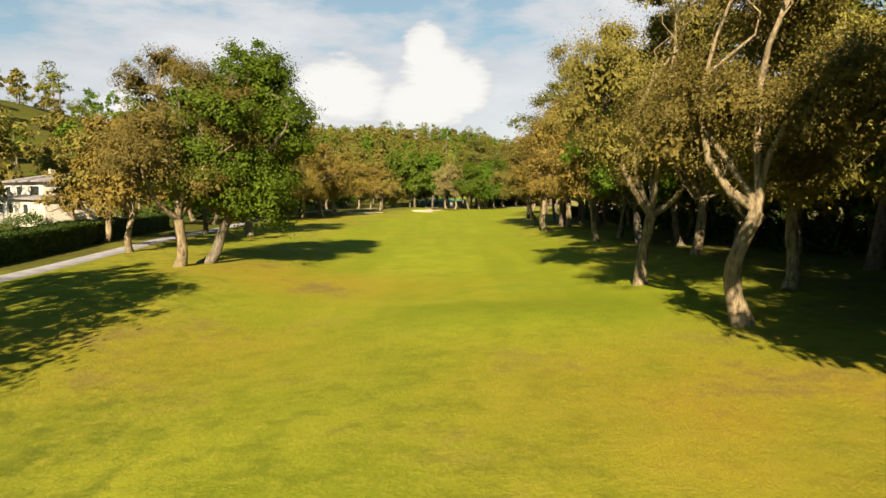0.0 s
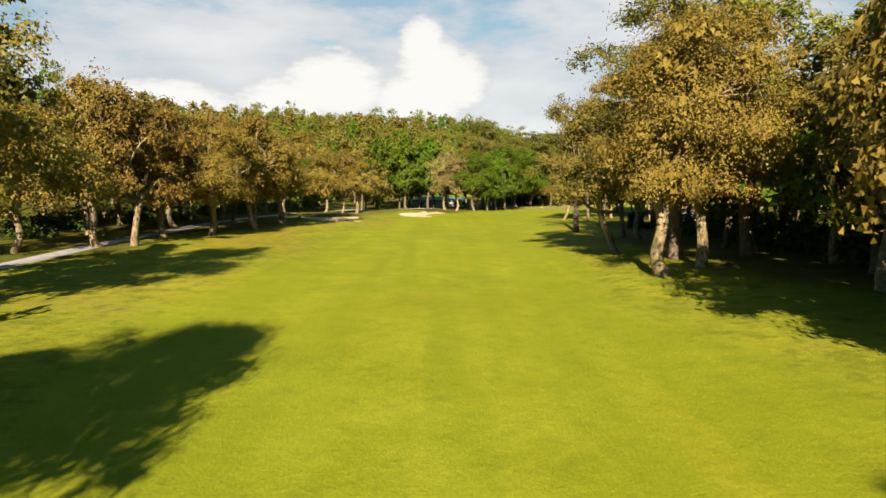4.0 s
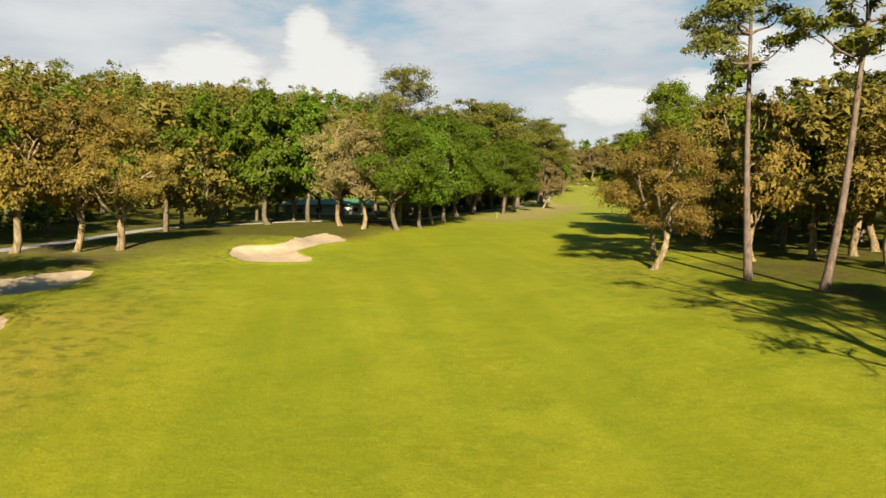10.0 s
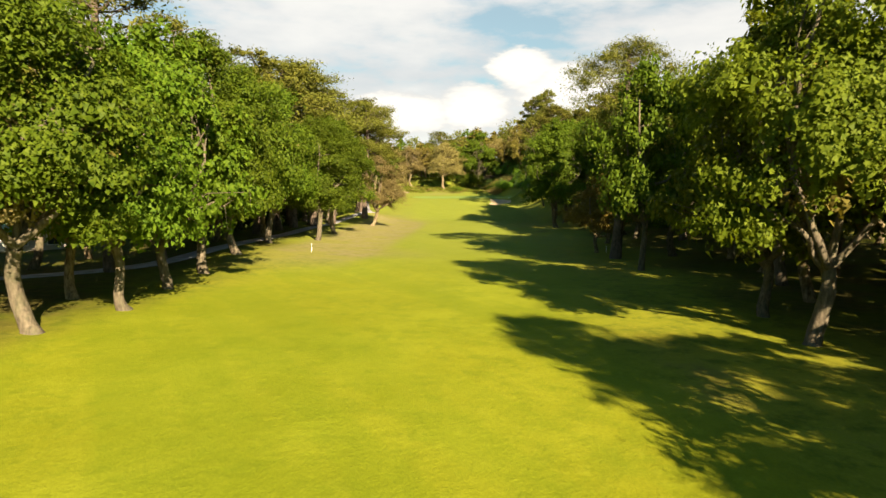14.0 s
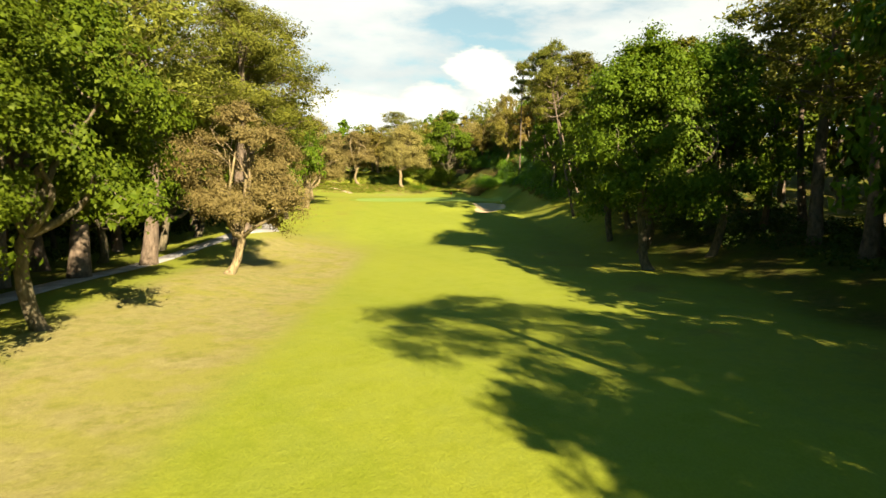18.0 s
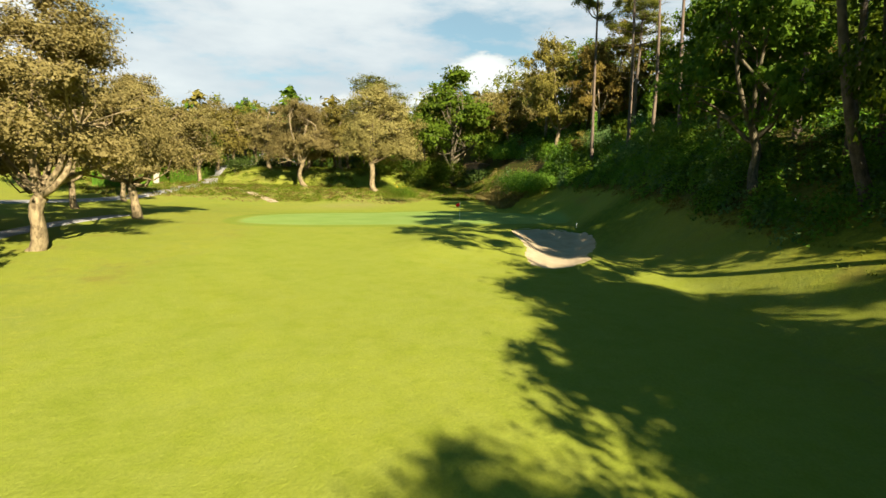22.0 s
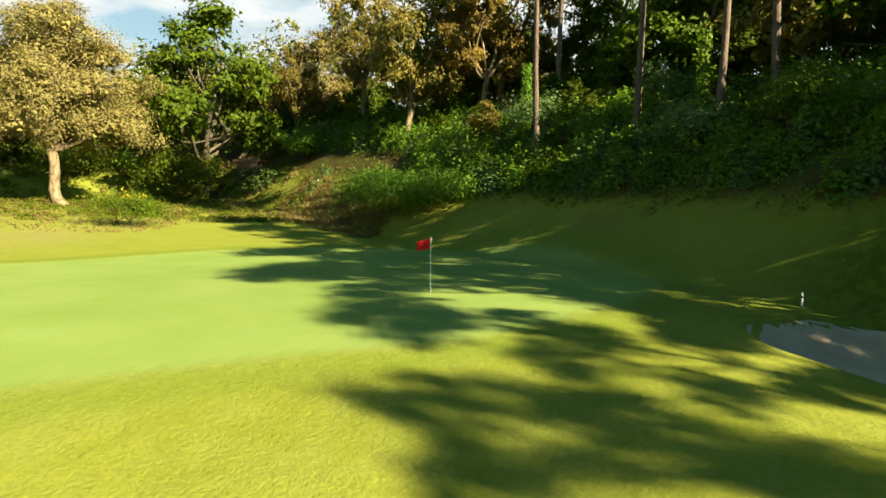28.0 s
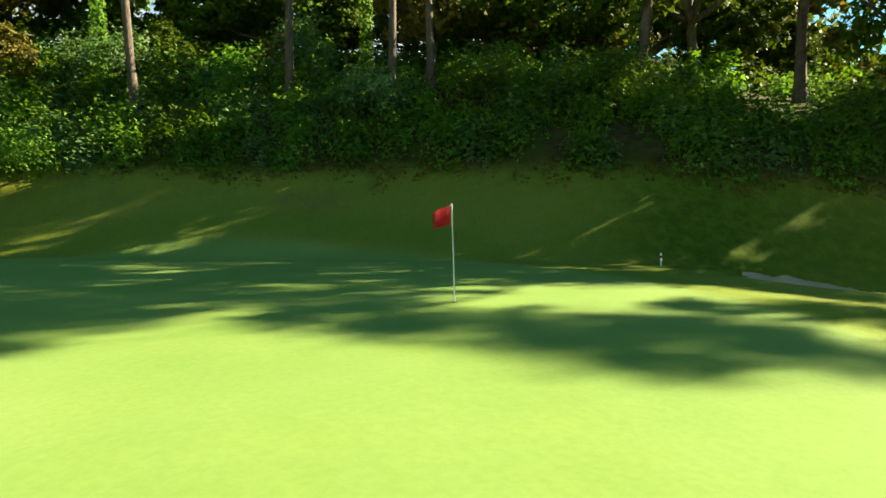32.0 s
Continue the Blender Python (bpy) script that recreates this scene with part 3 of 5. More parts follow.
def build_tree(kind, seed, count):
    """One tree about its base, in pieces: name, vertices, faces, material."""
    rng = np.random.default_rng(seed)
    out = []
    if kind in ("cork", "rust", "olive", "oak", "lime"):
        H, R = 20.0, 9.0
        oak = kind in ("oak", "lime")
        fork = np.array([rng.uniform(-1.3, 1.3), rng.uniform(-1.3, 1.3), rng.uniform(4.0, 5.6) if not oak else rng.uniform(3.6, 5.0)])
        trunk = bend((0, 0, -0.4), fork, rng, 9, 0.06)
        r = np.array([0.76, 0.58, 0.52, 0.49, 0.47, 0.45, 0.44, 0.45, 0.48]) * (1.0 if not oak else 0.92)
        out.append(("trunk", *tube(trunk, r, 12, 0.075, rng), OAK_BARK if oak else CORK_BARK))
        near = count > (50000 if kind == "olive" else 30000) and kind in ("olive", "rust")
        lobes = crown_lobes(rng, H, R, 3.7 if oak else 5.6 if near and kind == "olive" else 4.8 if kind == "cork" else 4.2, 27 if oak else 24, 0.80 if oak else 0.72)
        lobes = [lobe for n, lobe in enumerate(lobes) if n < 4 or rng.uniform() > (0.26 if near or kind == "cork" else 0.14)]
        limbs = limb_set(fork, lobes[1::2][:11] if kind == "cork" and count > 4000 else lobes[3::3][:7 if count > 4000 else 2], rng, 0.27, 1.0, 1 if count < 4000 else 2 if count < 10000 else 3 if count < 20000 or oak else 6)
        for v, f in limbs:
            out.append(("limb", v, f, OAK_BARK if oak else CORK_BARK))
        mid = np.array([0, 0, 9.0])
        fine = lobe_leaves(lobes, count, (0.37 if oak else 0.25 if near else 0.33) * (13000 / count) ** 0.42, rng, mid, 0.9 if oak else 0.75, 0.21 if count > 5000 else 0.3, max(44, count // 330) if count > 5000 else 20)
        deep = lobe_leaves([(c, r * 0.55) for c, r in lobes], count * 0.11, 0.64 * (13000 / count) ** 0.4, rng, mid, 0.9, 0.22, 12, 0.0, 0.2)
        v, f = join([fine, deep])
        out.append(("crown", v, f, {"cork": CORK_LEAF, "rust": RUST_LEAF, "olive": OLIVE_LEAF, "oak": OAK_LEAF, "lime": LIME_LEAF}[kind]))
    elif kind in ("pine", "lean", "airy"):
        H = 28.0
        full = kind == "pine"
        tipx = -3.2 if kind == "lean" else 0.8
        trunk = bend((0, 0, -0.4), (tipx, rng.uniform(-0.8, 0.8), H - 2.0), rng, 12, 0.012)
        out.append(("trunk", *tube(trunk, np.linspace(0.50, 0.16, 12) * (1.0 if full else 0.62) * np.array([1.3, 1.05] + [1] * 10), 10, 0.03, rng), PINE_BARK))
        lobes, n = [], 15 if full else 11
        for i in range(n):
            h = (0.50 if full else 0.70) + (0.50 if full else 0.30) * (i + 0.5) / n
            at = trunk[min(11, int(h * 11))] * (1 - (h * 11) % 1) + trunk[min(11, int(h * 11) + 1)] * ((h * 11) % 1)
            a = i * 2.4 + rng.uniform(-0.5, 0.5)
            reach = rng.uniform(2.2, 4.4) * (1.15 - 0.75 * max(0, h - 0.75) / 0.25)
            rad = rng.uniform(1.9, 2.9) if full else rng.uniform(1.1, 1.8)
            lobes.append((at + np.array([math.cos(a) * reach, math.sin(a) * reach, rng.uniform(0.0, 1.2)]), np.array([rad * 1.2, rad * 1.2, rad * 0.62])))
        lobes.append((trunk[-1] + np.array([0, 0, 0.6]), np.array([2.2, 2.2, 1.5])))
        for c, rad in lobes[:-1] if count > 4000 else lobes[:-1:3]:
            foot = trunk[np.argmin(np.abs(trunk[:, 2] - (c[2] - 1.4)))]
            line = bend(foot, c, rng, 6, 0.08, -0.05)
            bough = [(*tube(line, np.linspace(0.13, 0.04, 6), 5), None, 0)]
            for _ in range(4):
                d = rng.normal(size=3) * rad * 0.7
                i = int(rng.integers(3, 6))
                bough.append((*tube(bend(line[i], c + d, rng, 4, 0.12), np.linspace(0.045, 0.012, 4), 3), 0, i * 5))
            out.append(("limb", *grown(bough), PINE_BARK))
        for _ in range(3):
            foot = trunk[rng.integers(4, 8)]
            a = rng.uniform(0, 6.28)
            out.append(("dead_branch", *tube(bend(foot, foot + np.array([math.cos(a) * 1.7, math.sin(a) * 1.7, rng.uniform(-0.5, 0.5)]), rng, 4, 0.1), np.linspace(0.06, 0.015, 4), 4), PINE_BARK))
        v, f = lobe_leaves(lobes, count, (0.50 if full else 0.43) * (9000 / count) ** 0.45, rng, trunk[-3], 0.34, 0.22, max(44, count // 300), 0.0, 0.3)
        out.append(("crown", v, f, PINE_LEAF))
    elif kind == "bare":
        trunk = bend((0, 0, -0.4), (0.5, 0.2, 20), rng, 11, 0.015)
        out.append(("trunk", *tube(trunk, np.linspace(0.46, 0.08, 11), 10, 0.05, rng), DEAD_BARK))
        lobes = []
        for i in range(13):
            foot = trunk[rng.integers(3, 10)]
            a = i * 2.4
            reach = rng.uniform(2.8, 6.2)
            tip = foot + np.array([math.cos(a) * reach, math.sin(a) * reach, rng.uniform(1.5, 5.5)])
            main = bend(foot, tip, rng, 7, 0.10)
            pieces = [(*tube(main, np.linspace(0.15, 0.025, 7), 6), None, 0)]
            for _ in range(15):
                i = int(rng.integers(2, 7))
                d = rng.normal(size=3)
                d[2] = abs(d[2])
                pieces.append((*tube(bend(main[i], main[i] + d / np.linalg.norm(d) * rng.uniform(1.2, 3.0), rng, 4, 0.12), np.linspace(0.055, 0.014, 4), 3), 0, i * 6))
            v, f = grown(pieces)
            out.append(("limb", v, f, DEAD_BARK))
            if i % 2 == 0:
                lobes.append((tip, np.array([1.1, 1.1, 0.7])))
        v, f = lobe_leaves(lobes, count, 0.42, rng, trunk[5], 0.3, 0.4, 26)
        out.append(("crown", v, f, PINE_LEAF))
    return out


LABELS = {
    "cork": ("mature cork oak with brown-gold foliage and pale bark", "cork oak"),
    "rust": ("mature cork oak with rust-brown foliage and pale twisting bark", "cork oak"),
    "olive": ("mature cork oak with olive-brown foliage and pale twisting limbs", "cork oak"),
    "oak": ("leafy green oak with a dense rounded crown", "oak tree"),
    "lime": ("tall oak with open yellow-green spring foliage", "oak tree"),
    "pine": ("tall maritime pine with bare trunk and high tufted crown", "pine tree"),
    "airy": ("slender maritime pine with thin open crown on the wooded bank", "pine tree"),
    "lean": ("tall maritime pine leaning over the fairway edge", "pine tree"),
    "bare": ("dark tree with mostly bare spreading branches", "bare tree"),
}
NAMES = {"cork": "cork_oak", "rust": "cork_oak", "olive": "cork_oak", "oak": "oak_tree", "lime": "oak_tree", "pine": "pine_tree", "lean": "pine_tree", "airy": "pine_tree", "bare": "bare_tree"}
PIECES = {}


def tree_meshes(kind, seed, count):
    key = (kind, seed, count)
    if key not in PIECES:
        PIECES[key] = [(n, mesh_from(n, v, f, m, smooth=n != "crown")) for n, v, f, m in build_tree(kind, seed, count)]
    return PIECES[key]


def plant(kind, x, y, height, radius, seed=0, count=7000, turn=None, label="", lean=(0, 0), group="trees along the hole"):
    """A tree with trunk, limbs and crown, at its size."""
    full = {"pine": 28.0, "lean": 28.0, "airy": 28.0, "bare": 21.0}.get(kind, 20.0)
    wide = {"pine": 5.4, "lean": 5.4, "airy": 5.4, "bare": 6.0}.get(kind, 9.0)
    root = new(NAMES[kind])
    root.empty_display_size = 0.5
    for n, me in tree_meshes(kind, seed, count):
        ob = new(n, me)
        ob.parent = root
    turn = (x * 37.7 + y * 91.3) % 360 if turn is None else turn
    tilt = Matrix.Rotation(radians(lean[0]), 4, "Y") @ Matrix.Rotation(radians(-lean[1]), 4, "X")
    root.matrix_basis = Matrix.Translation((x, y, spot(x, y))) @ tilt @ Matrix.Rotation(radians(turn), 4, "Z") @ Matrix.Diagonal((radius / wide, radius / wide, height / full, 1))
    text, cat = LABELS[kind]
    return tagged(root, label or text, cat, group)


# ---- ground ----


def lines(lo, hi, step, far, fine):
    """Grid lines, closer together round the green."""
    mid = np.concatenate([np.arange(lo, fine[0], step), np.arange(fine[0], fine[1], 0.5), np.arange(fine[1], hi + step, step)])
    grow = np.cumsum(1.6 * 1.28 ** np.arange(26))
    grow = grow[grow < far]
    return np.concatenate([(lo - grow)[::-1], mid, mid[-1] + grow])


def tree_floor(x, y):
    """How far into the wood a place lies, 0 to 1."""
    d, s = side(CENTRE, x, y)
    right = np.interp(s, [0, 60, 120, 200, 260, 330, 400, 470, 560], [13, 13, 19, 24, 26, 26, 29, 24, 30])
    left = np.interp(s, [0, 60, 120, 200, 260, 330, 400, 470, 560], [28, 28, 34, 35, 31, 16, 20, 28, 60])
    wob = 3 * np.sin(x * 0.21 + 1.3) * np.sin(y * 0.17)
    return np.maximum(ss(right, right + 9, d + wob), ss(left, left + 10, -d + wob))


gx, gy = lines(-70, 214, 1.4, 3600, (122, 182)), lines(-25, 545, 1.4, 3600, (410, 474))
GX, GY = np.meshgrid(gx, gy)
under = np.zeros(GX.shape)
for key in RINGS:
    under += (SAND_DEEP[key] + 0.5) * ss(0.35, 1.9, inside(RINGS[key], GX, GY))
GZ = land(GX, GY) - under
ny, nx = GX.shape
idx = np.arange(ny * nx).reshape(ny, nx)
quads = np.stack([idx[:-1, :-1], idx[:-1, 1:], idx[1:, 1:], idx[1:, :-1]], -1).reshape(-1, 4)
ground_mesh = mesh_from("ground", np.stack([GX, GY, GZ], -1).reshape(-1, 3), quads, TURF, True)


def turf_masks(x, y):
    """How far each place is fairway, green, bare earth, leaf litter, or other turf."""
    d, s = side(CENTRE, x, y)
    wave = 1.6 * np.sin(s * 0.045) + 1.2 * np.sin(s * 0.11 + 2)
    half = np.interp(s, [70, 100, 300, 470, 540], [9, 16, 18, 15, 20])
    half = np.where(d < 0, np.interp(s, [365, 385, 450, 485], [1, 0, 0, 1]) * (half - 8) + 8, half)
    wave = wave * np.interp(s, [350, 385, 450, 490], [1, 0.25, 0.25, 1])
    q = side(TOE, x, y)[0]
    bank = ss(5.4, 7, q) * ss(395, 415, y) * (1 - ss(60, 90, q))
    tee = np.maximum(ss(-0.5, 0.5, np.minimum(np.hypot(x - 5.5, y - 44) - 4.6, 5.6 - np.hypot(x - 5.5, y - 44))), 0.8 * ss(-0.8, 0.8, np.minimum(7.5 - np.abs(x - 5), 5 - np.abs(y - 36))))
    return {
        "mown": np.maximum((1 - ss(half - 3, half + 3, np.abs(d + wave))) * ss(60, 105, s), 0.55 * (1 - ss(2, 7, np.abs(d + 3))) * (1 - ss(60, 105, s))),
        "putt": ss(-0.5, 0.5, green_in(x, y)),
        "collar": ss(-2.2, -1.6, green_in(x, y)) * (1 - ss(-0.7, 0.2, green_in(x, y))),
        "tee": tee,
        "pale": ss(330, 430, s) * (1 - ss(3, 8, q)),
        "litter": np.maximum(0.85 * tree_floor(x, y) * (1 - ss(380, 400, y) * (1 - ss(6, 9, q))), bank),
        "dry": np.clip(1.1 * bump(x, y, 11, 19, 10, 9) + 1.0 * bump(x, y, -9, 50, 9, 7) + 0.8 * bump(x, y, -19, 57, 8, 7) + 0.8 * bump(x, y, -13, 29, 9, 8) + 0.7 * bump(x, y, 20, 60, 5, 12) + 0.5 * bump(x, y, -34, 190, 8, 20) + 0.5 * bump(x, y, -30, 160, 5, 25), 0, 1),
        "lush": np.clip(1.1 * bump(x, y, 159.5, 427, 5.5, 4, -40) + 0.6 * bump(x, y, 156, 421, 4, 4), 0, 1),
        "bare": np.clip(0.9 * ss(6.5, 10, -d) * (1 - ss(20, 25, -d)) * ss(362, 390, s) * (1 - ss(450, 480, s)) + 0.9 * bump(x, y, 87, 386, 7, 20, -28) + 0.8 * bump(x, y, 66, 352, 6, 12, -30)
                        + 0.5 * bump(x, y, 52, 318, 6, 9) + 0.5 * bump(x, y, -30, 240, 8, 8) + 0.6 * bump(x, y, 155, 482, 9, 5), 0, 1),
    }


def give_masks(me, x, y):
    for name, values in turf_masks(x, y).items():
        me.attributes.new(name, "FLOAT", "POINT").data.foreach_set("value", values.ravel().astype(np.float32))


give_masks(ground_mesh, GX, GY)
ground = tagged(new("ground", ground_mesh), "mown golf fairway, putting green and rough under trees", "ground", kind="structure")

# ---- bunkers ----
for key, ring in RINGS.items():
    thing = new("bunker")
    mid = ring.mean(0)
    base = Vector((mid[0], mid[1], spot(*mid)))
    thing.location = base
    rings_n = 12
    levels = np.linspace(0, 1, rings_n)
    # pull the outline inwards ring by ring
    pts = []
    for kk in levels:
        pts.append(mid + (ring - mid) * (1 - kk * 0.985))
    pts = np.array(pts).reshape(-1, 2)
    dip = sand_dip(key, pts[:, 0], pts[:, 1])
    z = land(pts[:, 0], pts[:, 1]) - dip + 0.035 - 0.6 * ss(0.1, 0.6, -inside(ring, pts[:, 0], pts[:, 1]))
    v = np.column_stack([pts, z]) - np.array(base)
    m = len(ring)
    i, j = np.meshgrid(np.arange(rings_n - 1), np.arange(m), indexing="ij")
    a, b = i * m + j, i * m + (j + 1) % m
    f = np.stack([a, b, b + m, a + m], -1).reshape(-1, 4)
    part("sand", mesh_from("sand", v, f, SAND, True), SAND, thing, "raked pale sand")
    rng = np.random.default_rng(5)
    # the turf lip: a rounded, uneven roll of grass round the sand
    out = ring - np.roll(ring, 1, 0)
    nor = np.column_stack([out[:, 1], -out[:, 0]])
    nor /= np.linalg.norm(nor, axis=1)[:, None] + 1e-9
    if np.sum(nor * (ring - mid)) < 0:
        nor = -nor
    wob = 0.12 * rng.normal(size=m)
    prof = [(-0.30, -0.16), (-0.22, 0.04), (-0.02, 0.12), (0.35, 0.11), (0.9, 0.03), (1.5, -0.12)]
    vv = []
    for off, up in prof:
        p = ring + nor * (off + wob[:, None])
        vv.append(np.column_stack([p, land(p[:, 0], p[:, 1]) + up * (1 + wob)]))
    v = np.array(vv).reshape(-1, 3) - np.array(base)
    i, j = np.meshgrid(np.arange(len(prof) - 1), np.arange(m), indexing="ij")
    a, b = i * m + j, i * m + (j + 1) % m
    f = np.stack([a, b, b + m, a + m], -1).reshape(-1, 4)
    lip = mesh_from("lip", v, f, TURF, True)
    give_masks(lip, v[:, 0] + base[0], v[:, 1] + base[1])
    part("lip", lip, TURF, thing, "rounded grass lip")
    tagged(thing, {"front_left": "sunlit sand bunker with a grass tongue beside the fairway", "far_left": "shaded sand bunker under cork oaks",
                   "greenside": "pale sand bunker in shade beside the green"}[key], "bunker", "bunkers")

# ---- cart paths ----


def path_strip(points, width, label, surface=PATH):
    line = smooth_line(points, 7)
    t = np.gradient(line, axis=0)
    t /= np.linalg.norm(t, axis=1)[:, None]
    nor = np.column_stack([-t[:, 1], t[:, 0]])
    cols = []
    for off, up in ((-0.55, -0.15), (-0.5, 0.05), (0, 0.08), (0.5, 0.05), (0.55, -0.15)):
        p = line + nor * off * width
        cols.append(np.column_stack([p, ground_z(p[:, 0], p[:, 1]) + up]))
    n = len(line)
    v = np.array(cols).reshape(-1, 3)
    i, j = np.meshgrid(np.arange(4), np.arange(n - 1), indexing="ij")
    a = i * n + j
    f = np.stack([a, a + 1, a + n + 1, a + n], -1).reshape(-1, 4)
    return tagged(new("path", mesh_from("path", v, f, surface, True)), label, "path", kind="structure")


path_strip([(-33, 30), (-36, 49), (-38.5, 66), (-41, 88), (-43.5, 108), (-45.5, 130), (-45.8, 155), (-47, 172), (-49, 186), (-48, 205), (-42, 228), (-37, 250), (-34, 268), (-30, 284), (-22, 297), (-10, 304), (6, 304), (20, 311), (30, 325), (40, 341), (51, 356), (62, 374), (71, 386), (80, 393), (87, 400), (92, 415), (96, 427), (103, 444), (110, 457), (117, 466)], 2.6, "narrow pale concrete cart path through the trees")
path_strip([(60, 470), (90, 480), (106, 489), (119, 503), (129, 514), (140, 530), (152, 560), (175, 600)], 3.6, "narrow grey access road beside a hedge")
path_strip([(143.4, 520), (144, 512), (144.5, 504), (144.4, 491)], 1.6, "worn pale earth footpath on the bank", SAND)

# ---- trees, stretch by stretch: kind, x, y, height, radius ----
FIRST_LEFT = [("rust", -66, 108, 13, 5), ("olive", -24.3, 55.5, 21, 8.2), ("rust", -37.3, 72, 17, 6.5), ("oak", -23.3, 58.5, 22, 9.6), ("oak", -37, 85.5, 21, 8), ("oak", -41, 104, 22, 8),
              ("olive", -31.6, 99.6, 23.5, 9.2), ("rust", -51, 134, 18, 7), ("rust", -44.5, 141, 23, 8), ("rust", -41, 143, 21, 8), ("rust", -42, 154, 21, 8), ("olive", -47, 84, 18, 7.5)]
SECOND_LEFT = [("rust", -37.5, 160, 21, 9), ("rust", -49.5, 175, 22, 8.5), ("rust", -41.5, 174, 22, 8.5), ("rust", -34.3, 193.3, 21, 12.5), ("rust", -37, 183, 22, 8.5), ("rust", -34, 173, 22, 8.5), ("rust", -46, 241, 20, 8.5),
               ("rust", -33.2, 236, 18.5, 6.8), ("rust", -29.3, 241.5, 18, 6.5), ("rust", -25.3, 243.5, 18.5, 8.2), ("rust", -66, 243, 21, 9), ("rust", -52, 206, 20, 8.5)]
BEND_LEFT = [("oak", -26, 305, 28, 10.5), ("oak", -13, 297, 28.5, 9.5), ("oak", -5, 301, 27, 9), ("cork", 1.6, 287.5, 23.5, 7.8), ("cork", 5.6, 280.5, 20, 7.3),
             ("oak", 12, 278.8, 22.5, 8.6), ("oak", 17.3, 284.8, 20.5, 7.0), ("olive", 13.8, 290, 21, 6.5), ("oak", 25.5, 303, 25, 9.5), ("oak", 40, 334, 26, 10), ("oak", 32, 318, 26, 9.5), ("pine", 17, 307, 35, 8), ("pine", 34, 346, 32, 7), ("oak", 21, 294, 23, 8)]
THIRD_LEFT = [("oak", 49.8, 339, 22, 9), ("oak", 57, 349.7, 23, 8.5), ("cork", 72.3, 367, 17.5, 7.3), ("pine", 43, 354, 35, 9.5), ("pine", 49, 362, 35, 9.5), ("pine", 54, 368, 35, 9.0), ("pine", 57, 381, 34, 9.5),
              ("pine", 78.7, 386.3, 31, 8), ("pine", 67, 380, 33, 9), ("pine", 82, 396, 32, 9), ("pine", 87.2, 413, 32, 9.5), ("oak", 99, 425.8, 24, 8), ("pine", 60, 372, 35, 9.5), ("oak", 70, 392, 24, 9), ("oak", 78, 408, 24, 9), ("oak", 88, 428, 22, 9), ("pine", 72, 402, 29, 7.5), ("pine", 80, 420, 29, 7.5), ("oak", 63, 386, 23, 9), ("oak", 95, 443, 21, 8.5), ("pine", 66, 398, 29, 7), ("oak", 72, 418, 22, 9)]
GREEN_LEFT = [("cork", 108.5, 440, 21, 10.5), ("cork", 118.5, 461, 18, 9), ("cork", 161.5, 521, 21, 9), ("cork", 171.5, 504, 24, 11), ("olive", 113, 480, 18, 8),
              ("cork", 104, 460, 19, 8), ("oak", 193.5, 505.5, 28, 12.5), ("cork", 136, 553, 18, 8), ("cork", 172, 545, 17, 8.5), ("cork", 158.7, 538, 18, 8), ("cork", 166, 533, 17, 7.5), ("olive", 175, 530, 18, 8), ("olive", 184, 526, 20, 8.5), ("pine", 189, 538, 27, 8),
              ("cork", 126, 542, 17, 8), ("cork", 150, 562, 20, 8), ("cork", 121, 500, 17, 7.5), ("olive", 109, 506, 19, 8), ("olive", 204, 498, 15, 5.5), ("olive", 206, 487, 24, 6.5)]
FIRST_RIGHT = [("olive", 14.6, 44.6, 24, 7.6), ("olive", 15.0, 29.6, 21, 7), ("olive", 21.2, 36.8, 20, 7), ("rust", 21.5, 84.5, 23, 7), ("olive", 26.4, 90.8, 24, 7), ("oak", 24.6, 75, 23.5, 9),
               ("oak", 28.4, 71.8, 25, 8), ("olive", 24, 57.5, 27, 7.8), ("rust", 20.2, 117.5, 25, 10), ("rust", 24.8, 121, 25, 9.5), ("pine", 33, 128, 30, 7.5), ("pine", 25.5, 129, 30, 7.5), ("olive", 31, 105, 22, 7), ("olive", 37, 119.5, 23, 7.5)]
SECOND_RIGHT = [("olive", 21, 136.6, 20.5, 7.6), ("airy", 30, 162.7, 27, 6), ("rust", 32, 160, 23, 8.5), ("airy", 34, 151.8, 28, 6), ("airy", 26.8, 133.5, 26, 6), ("bare", 24.6, 173.8, 21, 7.5),
                ("airy", 36.7, 214.2, 29, 6), ("airy", 38.5, 207.6, 28, 6), ("rust", 32.4, 223.2, 15, 6.5), ("rust", 37.5, 232.4, 16.5, 6), ("rust", 45.7, 225.4, 19, 6)]
BEND_RIGHT = [("rust", 52.3, 214.3, 17, 6), ("lime", 58, 261, 21.5, 7.5), ("olive", 56.5, 249.5, 23, 7), ("lime", 52.6, 254.6, 25, 8.6), ("olive", 80, 275, 27, 9.5), ("lime", 72, 268, 30, 9.5), ("oak", 69.5, 283, 24, 6.5),
              ("rust", 91, 310, 12.5, 6.5), ("rust", 80, 301, 11.5, 5), ("pine", 77, 294.3, 29, 7.5), ("oak", 86, 292, 25, 8.5), ("pine", 98, 300, 26, 6.5), ("rust", 66, 262, 20, 7.5)]
